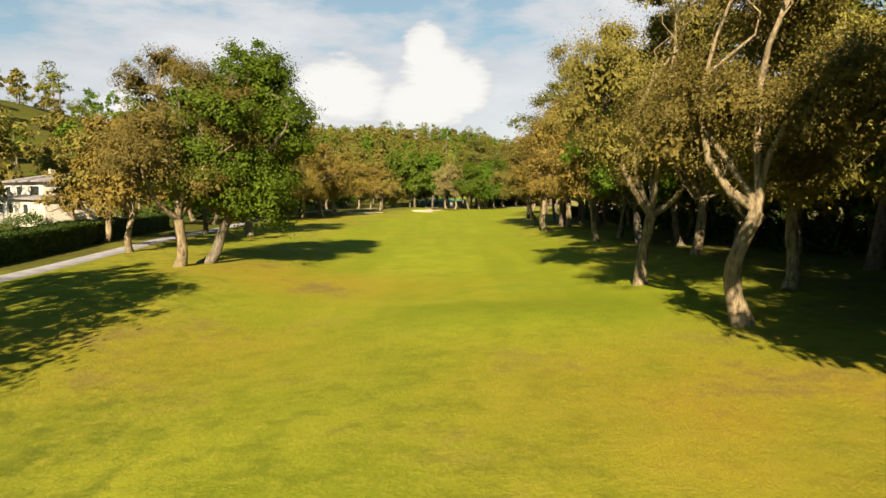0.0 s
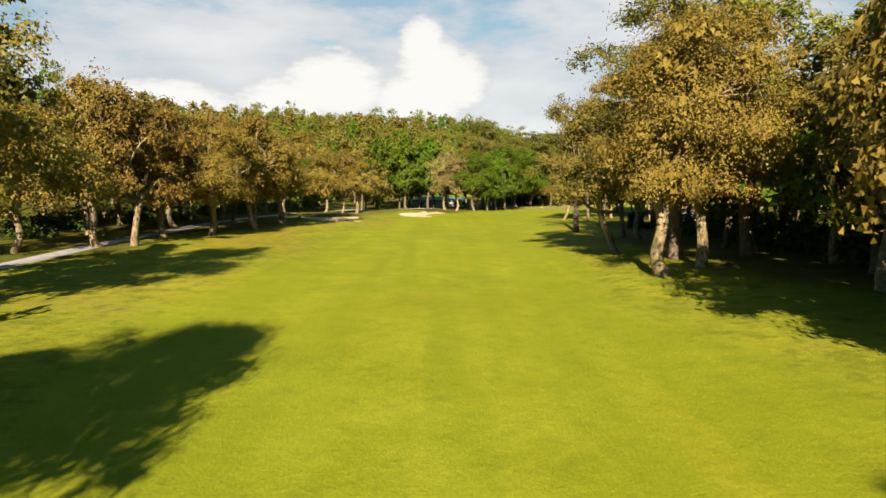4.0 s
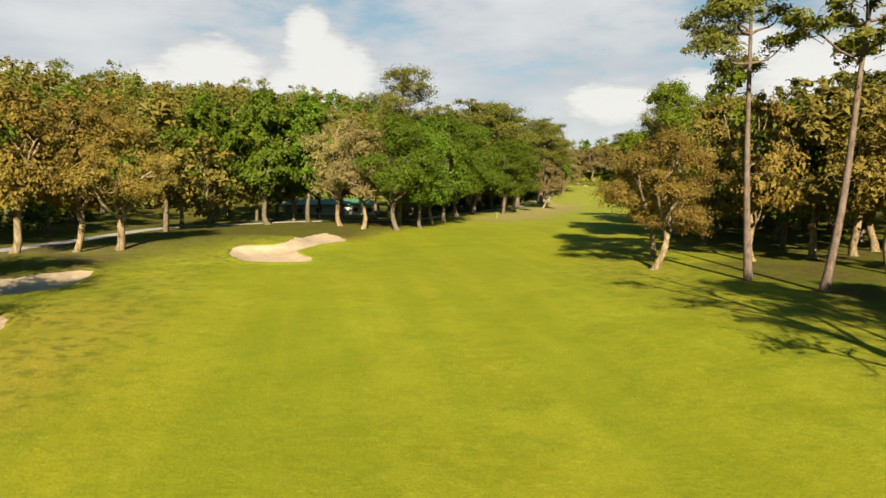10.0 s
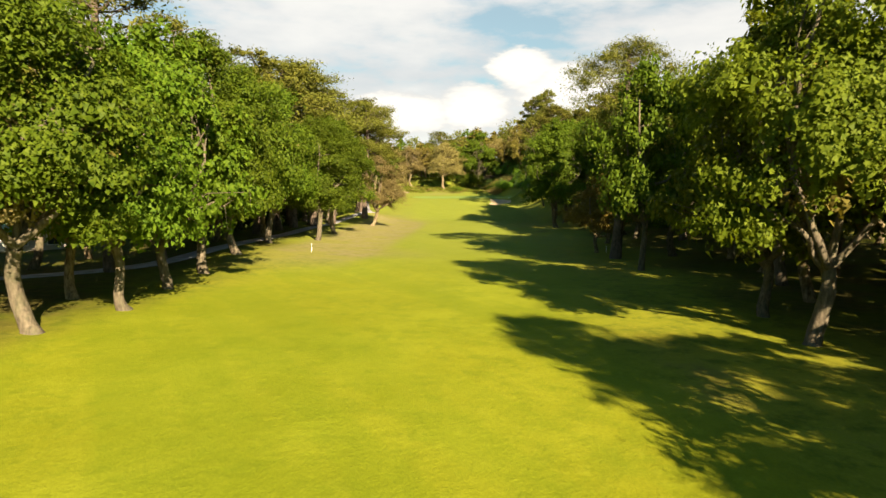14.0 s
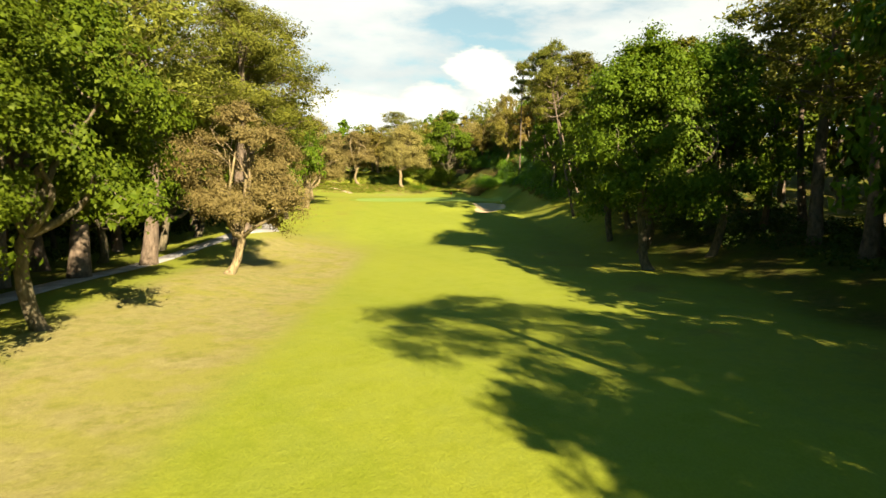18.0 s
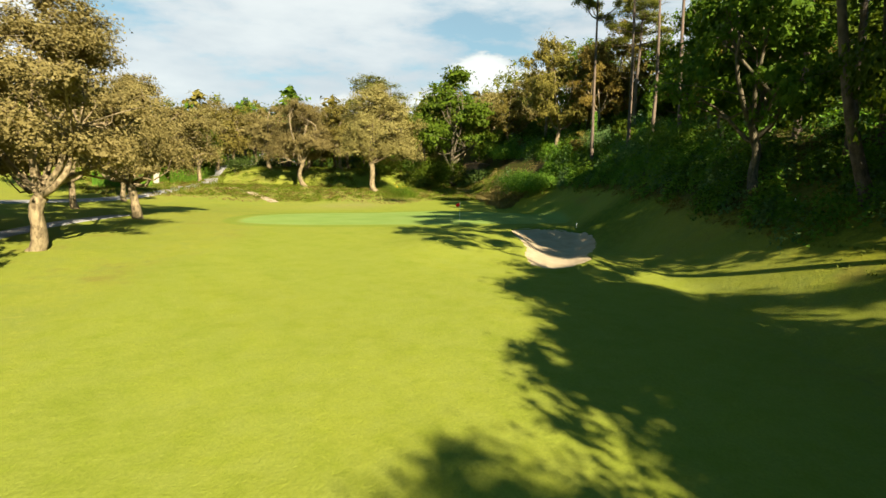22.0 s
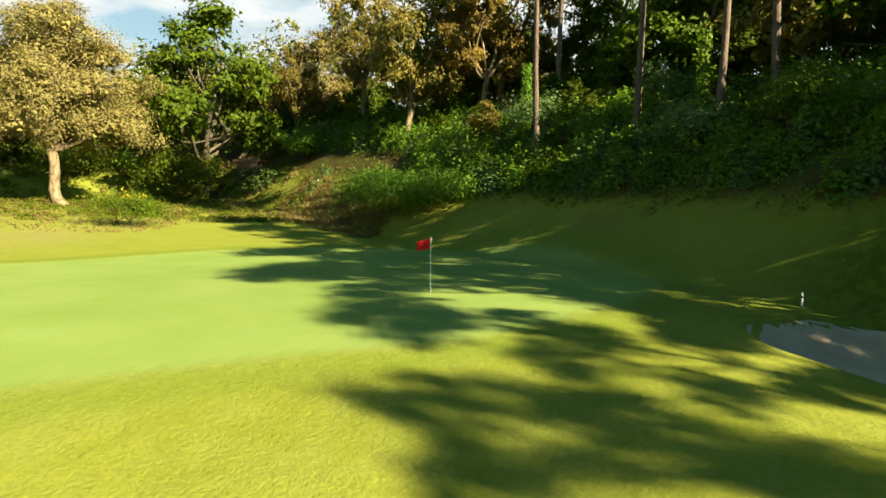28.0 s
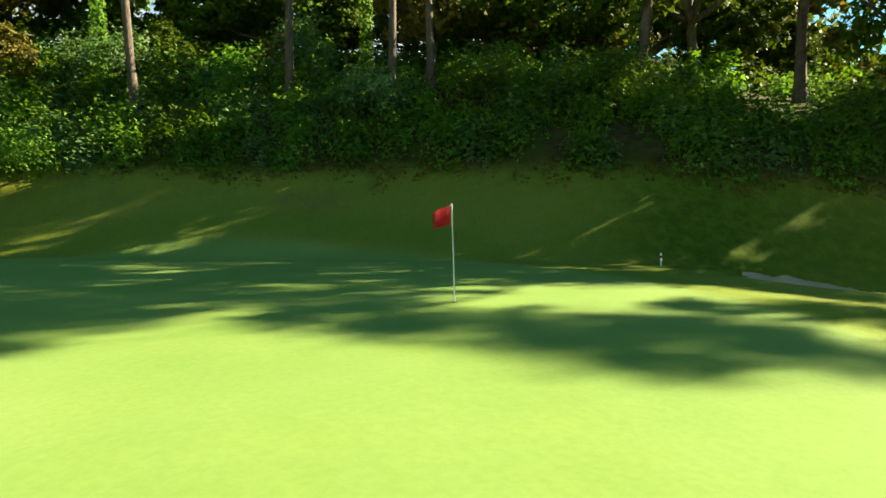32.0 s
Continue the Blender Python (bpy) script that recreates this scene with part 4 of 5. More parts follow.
THIRD_RIGHT = [("pine", 126, 338, 32, 8), ("airy", 132, 347, 33, 7), ("pine", 121, 331, 30, 8), ("pine", 116, 324, 27, 7.5), ("oak", 100, 312, 24, 8.5), ("oak", 105, 319, 29, 9.5), ("airy", 133, 372, 23, 6), ("oak", 131, 370, 25, 8.5), ("airy", 146, 373, 26, 6.5), ("oak", 134.8, 369.5, 28, 8), ("oak", 114.2, 349.8, 26.5, 10), ("oak", 122, 347.5, 25, 9), ("lean", 140.8, 387.4, 28, 3.9), ("airy", 146, 390.5, 26, 4.8), ("oak", 125.5, 360, 27, 9.5), ("airy", 147.5, 380, 27, 5.5),
               ("pine", 126, 326, 26, 6.5), ("pine", 114, 308, 24, 6.5)]
HILL = [("oak", 201, 424, 23, 9), ("olive", 208, 434, 23, 9), ("oak", 197, 412, 17, 8), ("oak", 204, 446, 23, 9), ("olive", 201, 461, 22, 8.5), ("airy", 158, 391, 24, 6), ("airy", 164, 388, 26, 6), ("oak", 152, 384, 19, 7.5), ("airy", 181.5, 449.8, 34, 4.8), ("airy", 179.2, 441, 34, 4.8), ("airy", 176.5, 435.1, 34, 4.8), ("airy", 178, 431.6, 34, 5), ("oak", 197, 436, 22, 8.5), ("olive", 193, 428, 22, 8), ("oak", 204, 471, 19, 8), ("rust", 196, 462, 18, 6), ("olive", 194, 471, 20, 7.5), ("oak", 190, 416, 22, 8.5),
        ("airy", 170, 421, 25, 6.5), ("airy", 166, 411, 25, 6.5), ("oak", 169.5, 415.5, 18, 7), ("airy", 163, 403, 24, 6), ("airy", 157, 403, 28, 6), ("airy", 194, 452, 23, 6), ("airy", 152.5, 399.5, 26, 7.4), ("oak", 148.5, 393.5, 21, 6), ("oak", 157, 409.5, 20, 7.5)]
# unseen trees behind the start, placed to throw shade onto the opening straight
BEHIND = [("olive", -27, 14, 19, 8.5), ("rust", -34, -3, 19, 8.5), ("olive", -33, 24, 18, 7), ("olive", 16, 9, 24, 7), ("oak", 24.5, 15, 25, 8), ("oak", 33, 24, 23, 8), ("olive", 28, 4, 24, 8), ("oak", 20, -7, 26, 9), ("oak", 34, 36, 21, 7), ("rust", -30, -20, 19, 8.5)]

# degrees of lean towards +x and +y
LEANS = {(-31.6, 99.6): (4, 0), (-24.3, 55.5): (5, 0), (-23.3, 58.5): (18, 2), (21, 136.6): (-13, 2), (72.3, 367): (8, 0), (32.4, 223.2): (7, 0), (15.0, 29.6): (5, 4), (20.2, 117.5): (3, 0), (12, 278.8): (0, 0), (108.5, 440): (5, 3), (118.5, 461): (4, 0), (171.5, 504): (3, 0), (161.5, 521): (-4, 0), (52.6, 254.6): (-2, -1), (36.7, 214.2): (-2, 0), (38.5, 207.6): (5, 0), (114.2, 349.8): (-3, 0), (140.8, 387.4): (-6, 6), (146, 390.5): (-9, 12), (152.5, 399.5): (-8, 3), (21.5, 84.5): (-5, 0)}
CLOSEST = {(15.0, 29.6), (14.6, 44.6), (-24.3, 55.5), (-23.3, 58.5), (49.8, 339)}
FOREMOST = {(20.2, 117.5), (24.8, 121), (78.7, 386.3), (77, 294.3), (21.2, 36.8), (161.5, 521), (171.5, 504), (114.2, 349.8), (32.4, 223.2), (52.6, 254.6), (24.6, 75), (-31.6, 99.6), (-34.3, 193.3), (-37.5, 160), (21, 136.6), (72.3, 367), (12, 278.8), (-25.3, 243.5), (108.5, 440), (118.5, 461), (40, 334), (57, 349.7), (32, 318), (25.5, 303), (122, 347.5)}

for row, (stand, rich) in enumerate(((FIRST_LEFT, 7000), (SECOND_LEFT, 6500), (BEND_LEFT, 7500), (THIRD_LEFT, 6500), (GREEN_LEFT, 8000), (FIRST_RIGHT, 7500), (SECOND_RIGHT, 6500),
                                     (BEND_RIGHT, 6500), (THIRD_RIGHT, 7500), (HILL, 6500), (BEHIND, 3500))):
    for i, (kind, x, y, h, r) in enumerate(stand):
        off = abs(float(side(CENTRE, np.array([x]), np.array([y]))[0][0]))
        rich = {"cork": 18000, "rust": 12000, "olive": 12000, "oak": 13000, "lime": 13000, "pine": 16000, "lean": 9000, "airy": 13000, "bare": 2000}[kind]
        count = rich * 6 if (x, y) in CLOSEST else rich * 3 if (x, y) in FOREMOST else rich if off < 33 or y > 430 or (x < 0 and 120 < y < 260) else rich // 2
        plant(kind, x, y, h, r, (i + row) % {"cork": 4, "rust": 5, "olive": 4, "oak": 5, "lime": 2, "pine": 4}.get(kind, 2 if kind == "airy" else 1), count,
              turn=20 if kind == "lean" else None, lean=LEANS.get((x, y), (0, 0)))

# ---- filling trees just inside the woods ----
rng = np.random.default_rng(11)


def clear_of_hole(x, y, pad=0.0):
    if (x - 109) * 0.53 + (y - 389) * 0.85 > 152 + pad * 0.3 and abs((x - 140) * 0.85 - (y - 520) * 0.5) > 5:
        return True
    d, s = side(CENTRE, np.array([x]), np.array([y]))
    d, s = float(d[0]), float(s[0])
    right = np.interp(s, [0, 60, 120, 200, 250, 330, 400, 470, 560], [24, 26, 34, 42, 44, 36, 38, 30, 45])
    left = np.interp(s, [0, 60, 120, 200, 250, 330, 400, 470, 520, 600], [60, 60, 55, 55, 50, 26, 30, 38, 62, 85])
    return d > right + pad or -d > left + pad


taken = [(x, y) for stand in (FIRST_LEFT, SECOND_LEFT, BEND_LEFT, THIRD_LEFT, GREEN_LEFT, FIRST_RIGHT, SECOND_RIGHT, BEND_RIGHT, THIRD_RIGHT, HILL) for _, x, y, _, _ in stand]
HOUSES = [(-84, 131, 24), (-62, 95, 24), (62, 212, 15), (52, 190, 16), (120, 327, 13), (2, 338, 18), (196, 500, 8), (-70, 90, 22), (132, 528, 12)]


def fits(x, y, gap):
    return all((x - a) ** 2 + (y - b) ** 2 > gap * gap for a, b in taken) and all((x - a) ** 2 + (y - b) ** 2 > c * c for a, b, c in HOUSES)


fill = 0
for _ in range(9000):
    s = rng.uniform(-30, 560)
    off = rng.choice([-1, 1, 1]) * rng.uniform(24, 80)
    run = 0.0
    for (ax, ay), (bx, by) in zip(CENTRE, CENTRE[1:] + [(190, 520)]):
        size = math.hypot(bx - ax, by - ay)
        if run + size > s or (bx, by) == (190, 520):
            kk = (s - run) / size
            x = ax + (bx - ax) * kk + (by - ay) / size * off
            y = ay + (by - ay) * kk - (bx - ax) / size * off
            break
        run += size
    if fill < 215 and clear_of_hole(x, y) and not clear_of_hole(x, y, 26) and fits(x, y, 7.2) and not (-48 < x < 14 and 205 < y < 308) and not (160 < x < 180 and 372 < y < 430) and not (x > 150 and y > 385 and rng.uniform() < 0.55) and not (y > 330 and x > 100 and -2 < float(side(TOE, np.array([x]), np.array([y]))[0][0]) < (20 if y < 400 else 27)):
        right = off > 0
        mixed = ["olive", "oak", "pine", "olive"] if right and y < 330 else ["pine", "oak", "pine", "olive"] if right else ["rust", "olive", "rust", "oak"] if y < 280 else ["oak", "pine", "cork", "oak"]
        kind = mixed[int(rng.integers(4))]
        taken.append((x, y))
        fill += 1
        h = rng.uniform(17, 23) if kind != "pine" else rng.uniform(24, 29)
        plant(kind, x, y, h, h * (0.40 if kind != "pine" else 0.22), int(rng.integers(2)) + 20, 6500 if off < 0 and y < 330 else 2200, group="trees inside the woods")

# ---- tall trees of the shaded wood at the foot of the hill ----
dark = 0
for _ in range(900):
    x, y = rng.uniform(140, 190), rng.uniform(285, 364)
    if dark < 24 and x > 142 + 0.5 * (y - 300) and fits(x, y, 6.2):
        taken.append((x, y))
        dark += 1
        kind = ["oak", "pine", "pine", "oak", "olive"][dark % 5]
        h = rng.uniform(20, 24) if kind != "pine" else rng.uniform(26, 30)
        plant(kind, x, y, h, h * (0.42 if kind != "pine" else 0.24), 20 + dark % 2, 2200, group="trees inside the woods")
thick = 0
for _ in range(1500):
    x, y = rng.uniform(27, 62), rng.uniform(-10, 175)
    if thick < 34 and x > 29 + 0.05 * y and fits(x, y, 5.6):
        taken.append((x, y))
        thick += 1
        kind = ["oak", "olive", "oak", "pine"][thick % 4]
        h = rng.uniform(16, 22) if kind != "pine" else rng.uniform(24, 28)
        plant(kind, x, y, h, h * (0.44 if kind != "pine" else 0.24), 20 + thick % 2, 2200, group="trees inside the woods")

back = 0
for _ in range(2500):
    x, y = rng.uniform(80, 222), rng.uniform(470, 620)
    w = (x - 109) * 0.53 + (y - 389) * 0.85
    if back < 46 and (141 if x < 148 or x > 190 else 162) < w < 192 and fits(x, y, 6.0) and abs((x - 140) * 0.85 - (y - 520) * 0.5) > 5:
        taken.append((x, y))
        back += 1
        kind = ["cork", "olive", "cork", "cork", "oak"][back % 5]
        h = rng.uniform(14, 18) if kind != "pine" else rng.uniform(20, 25)
        plant(kind, x, y, h, h * (0.46 if kind != "pine" else 0.26), 20 + back % 2, 4800, group="trees behind the green")

# ---- young oaks and tall shrubs under the pines on the bank ----
small = 0
for _ in range(4000):
    x, y = rng.uniform(140, 225), rng.uniform(385, 530)
    q, _al = side(TOE, np.array([x]), np.array([y]))
    q = float(q[0])
    if small < 78 and (18 if y < 440 else 12) < q < 42 and fits(x, y, 3.6):
        taken.append((x, y))
        small += 1
        h = rng.uniform(6, 11) if y < 440 or q > 22 else rng.uniform(2.5, 5)
        plant(["oak", "oak", "olive"][small % 3], x, y, h, h * 0.48, 30 + small % 3, 2600, label="young leafy oak in the undergrowth of the bank", group="young trees on the bank")

# ---- the woods beyond, too many to count ----


def far_tree(kind, seed, count, size):
    r2 = np.random.default_rng(seed)
    if kind == "pine":
        lobes = [(np.array([r2.uniform(-3, 3), r2.uniform(-3, 3), r2.uniform(10, 20)]), np.array([3.0, 3.0, 2.0])) for _ in range(8)]
        stem = tube(bend((0, 0, -1), (0, 0, 18), r2, 4, 0.02), np.linspace(0.4, 0.15, 4), 5)
    else:
        lobes = crown_lobes(r2, 17, 7, 2.0, 9, 0.85)
        stem = tube(bend((0, 0, -1), (0.3, 0, 9), r2, 4, 0.03), np.linspace(0.5, 0.2, 4), 5)
    v, f = lobe_leaves(lobes, count, size, r2, np.array([0, 0, 8.0]), 0.7 if kind != "pine" else 0.4, 0.36, 14)
    return (v, f), stem


FAR = {k2: [far_tree(k2, 50 + i, n, size) for i in range(3)] for k2, n, size in (("cork", 760, 1.18), ("oak", 760, 1.18), ("pine", 640, 1.15))}
FAR_BIG = {k2: [far_tree(k2, 70 + i, n, size) for i in range(3)] for k2, n, size in (("cork", 1700, 0.78), ("oak", 1700, 0.78), ("pine", 1400, 0.78))}
piles = {"cork": [], "oak": [], "pine": []}
stems = []
count_far = 0
for _ in range(26000):
    if count_far >= 1250:
        break
    near = rng.uniform() < 0.66
    if near:
        x, y = rng.uniform(-150, 280), rng.uniform(-80, 640)
    else:
        x, y = rng.uniform(-420, 420), rng.uniform(120, 900)
    if not clear_of_hole(x, y, 20):
        continue
    if x * 0.15 + 150 < y * 0.2 - 400 or not fits(x, y, 6.5 if near else 9.0):
        continue
    # what the hills or the nearer trees hide for good is left out
    if x > 0 and y < 180 and x > 110 or x < -130 and y < 130 or x > 240 and y < 420:
        continue
    if x > 195 and 360 < y < 480 and rng.uniform() < 0.6:
        continue
    if (x > 90 and y < 400 or x < -90 and y < 200) and rng.uniform() < 0.6:
        continue
    v_north = y * 0.75 - x * 0.75
    kinds = ["oak", "pine", "cork", "cork", "oak", "pine", "cork"] if v_north > 240 else ["cork", "cork", "oak", "pine"] if x < 60 else ["pine", "oak", "pine", "cork"]
    kind = kinds[int(rng.integers(len(kinds)))]
    (lv, lf), (sv, sf) = (FAR_BIG if near and y < 640 and x < 150 and not clear_of_hole(x, y, 62) else FAR)[kind][int(rng.integers(3))]
    a, sc = rng.uniform(0, 6.28), rng.uniform(0.85, 1.25)
    c, s = math.cos(a) * sc, math.sin(a) * sc
    turn_m = np.array([[c, -s, 0], [s, c, 0], [0, 0, sc * rng.uniform(0.9, 1.15)]])
    at = np.array([x, y, spot(x, y)])
    piles[kind].append((lv @ turn_m.T + at, lf))
    stems.append((sv @ turn_m.T + at, sf))
    taken.append((x, y))
    count_far += 1
woods = new("woodland")
for kind, mat in (("cork", OLIVE_LEAF), ("oak", OAK_LEAF), ("pine", PINE_LEAF)):
    v, f = join(piles[kind])
    part("canopy", mesh_from("canopy", v, f, mat), mat, woods, {"cork": "olive-brown oak canopy", "oak": "green oak canopy", "pine": "dark green pine canopy"}[kind])
v, f = join(stems)
part("trunks", mesh_from("trunks", v, f, OAK_BARK, True), OAK_BARK, woods, "brown trunks")
tagged(woods, "dense mixed oak and pine woodland on the hills", "woodland", kind="stuff")
for x, y, h in ((27, 652, 17), (-6, 600, 14), (-38, 590, 13), (-70, 560, 15)):
    plant("pine", x, y, h, h * 0.55, 2, 5200, label="umbrella-topped stone pine on the ridge", group="pines on the ridge")

# ---- flag and hole ----
FLAG = (151.5, 442.9)
fz = spot(*FLAG)
stick = tagged(new("flagstick"), "thin white flagstick with a red flag standing in the hole", "golf flag")
stick.location = (*FLAG, fz)
v, f = tube([(0, 0, -0.1), (0.012, 0.008, 1.1), (0.04, 0.02, 2.15)], [0.016, 0.015, 0.013], 8)
part("pole", mesh_from("pole", v, f, WHITE_PAINT, True), WHITE_PAINT, stick, "slim white fibreglass pole")
v, f = tube([(0.03, 0.018, 1.68), (0.04, 0.02, 2.13)], [0.024, 0.024], 8)
part("sleeve", mesh_from("sleeve", v, f, WHITE_PAINT, True), WHITE_PAINT, stick, "white flag sleeve")
u, w = np.meshgrid(np.linspace(0, 1, 15), np.linspace(0, 1, 9))
along = np.array([-0.30, 0.95])
along /= np.linalg.norm(along)
sway = 0.05 * np.sin(u * 7 + w * 1.2) * u
fx = 0.04 + along[0] * u * 0.56 - along[1] * sway
fy = 0.02 + along[1] * u * 0.56 + along[0] * sway
fzz = 1.69 + w * 0.41 * (1 - 0.12 * u) - 0.10 * u ** 1.6
front = np.stack([fx, fy, fzz], -1).reshape(-1, 3)
back_v = front + np.array([0.008, 0.004, 0])
ii = np.arange(15 * 9).reshape(9, 15)
fa = np.stack([ii[:-1, :-1], ii[:-1, 1:], ii[1:, 1:], ii[1:, :-1]], -1).reshape(-1, 4)
part("flag", mesh_from("flag", np.concatenate([front, back_v]), np.concatenate([fa, fa[:, ::-1] + 135]), RED_CLOTH, True), RED_CLOTH, stick, "red cloth flag")
v, f = tube([(0, 0, 0.004), (0, 0, 0.012)], [0.058, 0.054], 14)
part("cup", mesh_from("cup", v, f, DARK_CUP), DARK_CUP, stick, "dark hole rim")

# ---- posts ----


def marker(x, y, h, label):
    ob = new("marker_post")
    ob.location = (x, y, spot(x, y))
    v, f = tube([(0, 0, -0.1), (0, 0, h * 0.96), (0.0, 0, h)], [0.04, 0.038, 0.025], 8)
    part("post", mesh_from("post", v, f, WHITE_PAINT, True), WHITE_PAINT, ob)
    v, f = tube([(0, 0, h * 0.62), (0, 0, h * 0.78)], [0.0425, 0.042], 8)
    part("band", mesh_from("band", v, f, DARK_CUP, True), DARK_CUP, ob, "dark band")
    tagged(ob, label, "marker post", "distance markers")


marker(42.8, 320.4, 1.15, "short white distance post on dry grass")
marker(81.5, 300.5, 1.0, "short white distance post in shade")
marker(152.5, 404, 0.9, "slim white stake at the foot of the bank")
marker(188, 480, 0.8, "slim white stake on the straw slope")
marker(158.4, 430.2, 0.55, "short white stake in long grass above the bunker")

# ---- hedges and shrubs ----


def leaf_box(path, width, height, size, dens, rng):
    """Leaf sprays over the faces of a clipped hedge along a path."""
    line = np.asarray(path, float)
    seg = np.linalg.norm(np.diff(line, axis=0), axis=1)
    total = seg.sum()
    n = int(dens * total * (width + 2 * height))
    t = rng.uniform(0, 1, n)
    x = np.interp(t * total, np.concatenate([[0], np.cumsum(seg)]), line[:, 0])
    y = np.interp(t * total, np.concatenate([[0], np.cumsum(seg)]), line[:, 1])
    d = (line[-1] - line[0]) / np.linalg.norm(line[-1] - line[0])
    nor = np.array([-d[1], d[0]])
    where = rng.uniform(0, 1, n) * (width + 2 * height)
    lo, hi = where < height, where > height + width
    off = np.where(lo, -width / 2, np.where(hi, width / 2, where - height - width / 2))
    z = np.where(lo, where, np.where(hi, width + 2 * height - where, height))
    wob = 0.06 * rng.normal(size=n) + 0.08 * np.sin(t * total * 0.9)
    off = off + np.where(lo, -1, np.where(hi, 1, 0)) * wob
    z = z + np.where(lo | hi, 0, wob)
    px, py = x + nor[0] * off, y + nor[1] * off
    base = ground_z(x, y)
    outw = np.column_stack([np.where(lo, -nor[0], np.where(hi, nor[0], 0)), np.where(lo, -nor[1], np.where(hi, nor[1], 0)), np.where(lo | hi, 0.2, 1.0)])
    return leaves(np.column_stack([px, py, base + np.maximum(z, 0.05)]), outw * 1.2, size, rng)


def hedge(path, width, height, material, label, size=0.26, dens=34):
    r2 = np.random.default_rng(int(abs(path[0][0]) * 7))
    ob = new("hedge")
    ob.location = (0, 0, 0)
    line = np.asarray(path, float)
    d = (line[-1] - line[0]) / np.linalg.norm(line[-1] - line[0])
    nor = np.array([-d[1], d[0]])
    n = max(6, int(np.linalg.norm(line[-1] - line[0]) / 1.5))
    t = np.linspace(0, 1, n)
    cx, cy = np.interp(t, np.linspace(0, 1, len(line)), line[:, 0]), np.interp(t, np.linspace(0, 1, len(line)), line[:, 1])
    gz = ground_z(cx, cy)
    cols = []
    for o, z in ((-0.46, -0.3), (-0.46, 0.9), (-0.36, 0.97), (0.36, 0.97), (0.46, 0.9), (0.46, -0.3)):
        cols.append(np.column_stack([cx + nor[0] * o * width, cy + nor[1] * o * width, gz + z * height]))
    v = np.array(cols).reshape(-1, 3)
    i, j = np.meshgrid(np.arange(5), np.arange(n - 1), indexing="ij")
    a = i * n + j
    part("inner_growth", mesh_from("inner_growth", v, np.stack([a, a + 1, a + n + 1, a + n], -1).reshape(-1, 4), material), material, ob)
    v, f = leaf_box(path, width, height, size, dens, r2)
    part("foliage", mesh_from("foliage", v, f, material), material, ob)
    return tagged(ob, label, "hedge", "hedges")


hedge([(-42, 30), (-44.5, 52), (-47, 72), (-50.5, 90), (-55, 118)], 3.6, 2.9, HEDGE_LEAF, "long clipped dark green hedge beside the cart path", 0.3, 22)
hedge([(-60, 62), (-63, 90), (-66, 112)], 2.4, 1.8, HEDGE_LEAF, "low clipped garden hedge before the white house", 0.3, 18)
hedge([(132.5, 532), (139, 541), (146.5, 550)], 2.6, 3.2, IVY_LEAF, "bright green clipped hedge by the access road", 0.2, 70)
hedge([(118, 520), (123, 522), (128.3, 524.5)], 2.4, 2.9, IVY_LEAF, "bright green clipped hedge beside a white gatepost", 0.2, 70)
hedge([(38.5, 181), (42, 188), (46.5, 197), (49, 203)], 4.4, 3.1, HEDGE_LEAF, "dark clipped hedge before a tiled house", 0.26, 34)
hedge([(34, 2), (42, 18), (50, 40), (56, 70)], 3.0, 3.6, HEDGE_LEAF, "tall dark hedge inside the wood", 0.4, 14)


def bush(x, y, w, h, material, label, count=1500, size=0.22, seed=1, bloom=0, name="bush"):
    r2 = np.random.default_rng(seed)
    ob = new(name)
    ob.location = (x, y, spot(x, y))
    lobes = [(np.array([r2.uniform(-0.5, 0.5) * w, r2.uniform(-0.5, 0.5) * w, h * r2.uniform(0.25, 0.62)]), np.array([w * 0.42, w * 0.42, h * 0.36])) for _ in range(7)]
    for c, _ in lobes[:3]:
        v, f = tube(bend((0, 0, -0.15), c, r2, 5, 0.15), np.linspace(0.05, 0.015, 5), 4)
        part("stem", mesh_from("stem", v, f, OAK_BARK, True), OAK_BARK, ob)
    v, f = lobe_leaves(lobes, count, size, r2, np.array([0, 0, 0.0]), 0.6, 0.3, 20)
    v[:, 2] = np.maximum(v[:, 2], 0.0)
    part("foliage", mesh_from("foliage", v, f, material), material, ob)
    if bloom:
        top = [(c + np.array([0, 0, r[2] * 0.6]), r * 0.6) for c, r in lobes[:4]]
        v, f = lobe_leaves(top, bloom, size * 0.8, r2, np.array([0, 0, 0.0]), 0.7, 0.3, 14)
        part("blossom", mesh_from("blossom", v, f, YELLOW), YELLOW, ob, "bright yellow flowers")
    return tagged(ob, label, "bush", "bushes")


bush(-60, 96, 2.6, 2.8, HEDGE_LEAF, "round clipped shrub in the garden", 2600, 0.2, 2)
bush(-55, 97, 2.8, 2.8, HEDGE_LEAF, "round clipped shrub in the garden", 2600, 0.2, 3)
bush(-60, 72, 4.5, 3.2, BLUE_LEAF, "loose dark shrub in the garden", 1600, 0.35, 4)
bush(-75, 108, 5.0, 3.4, HEDGE_LEAF, "spreading green shrub in the garden", 1600, 0.35, 5)
bush(165.2, 481.8, 3.2, 3.4, OAK_LEAF, "small dark gorse bush with yellow blossom behind the green", 5200, 0.15, 6, 260, "gorse_bush")
bush(178.6, 461, 7.2, 4.2, IVY_LEAF, "sprawling bright bramble at the foot of the bank", 9000, 0.2, 7, name="bramble")
bush(183, 468, 5.0, 3.0, IVY_LEAF, "sprawling bramble on the bank", 4000, 0.2, 8, name="bramble")
bush(178.0, 456.3, 5.4, 3.2, IVY_LEAF, "sprawling bright bramble hanging over the mown bank", 7000, 0.2, 19, name="bramble")
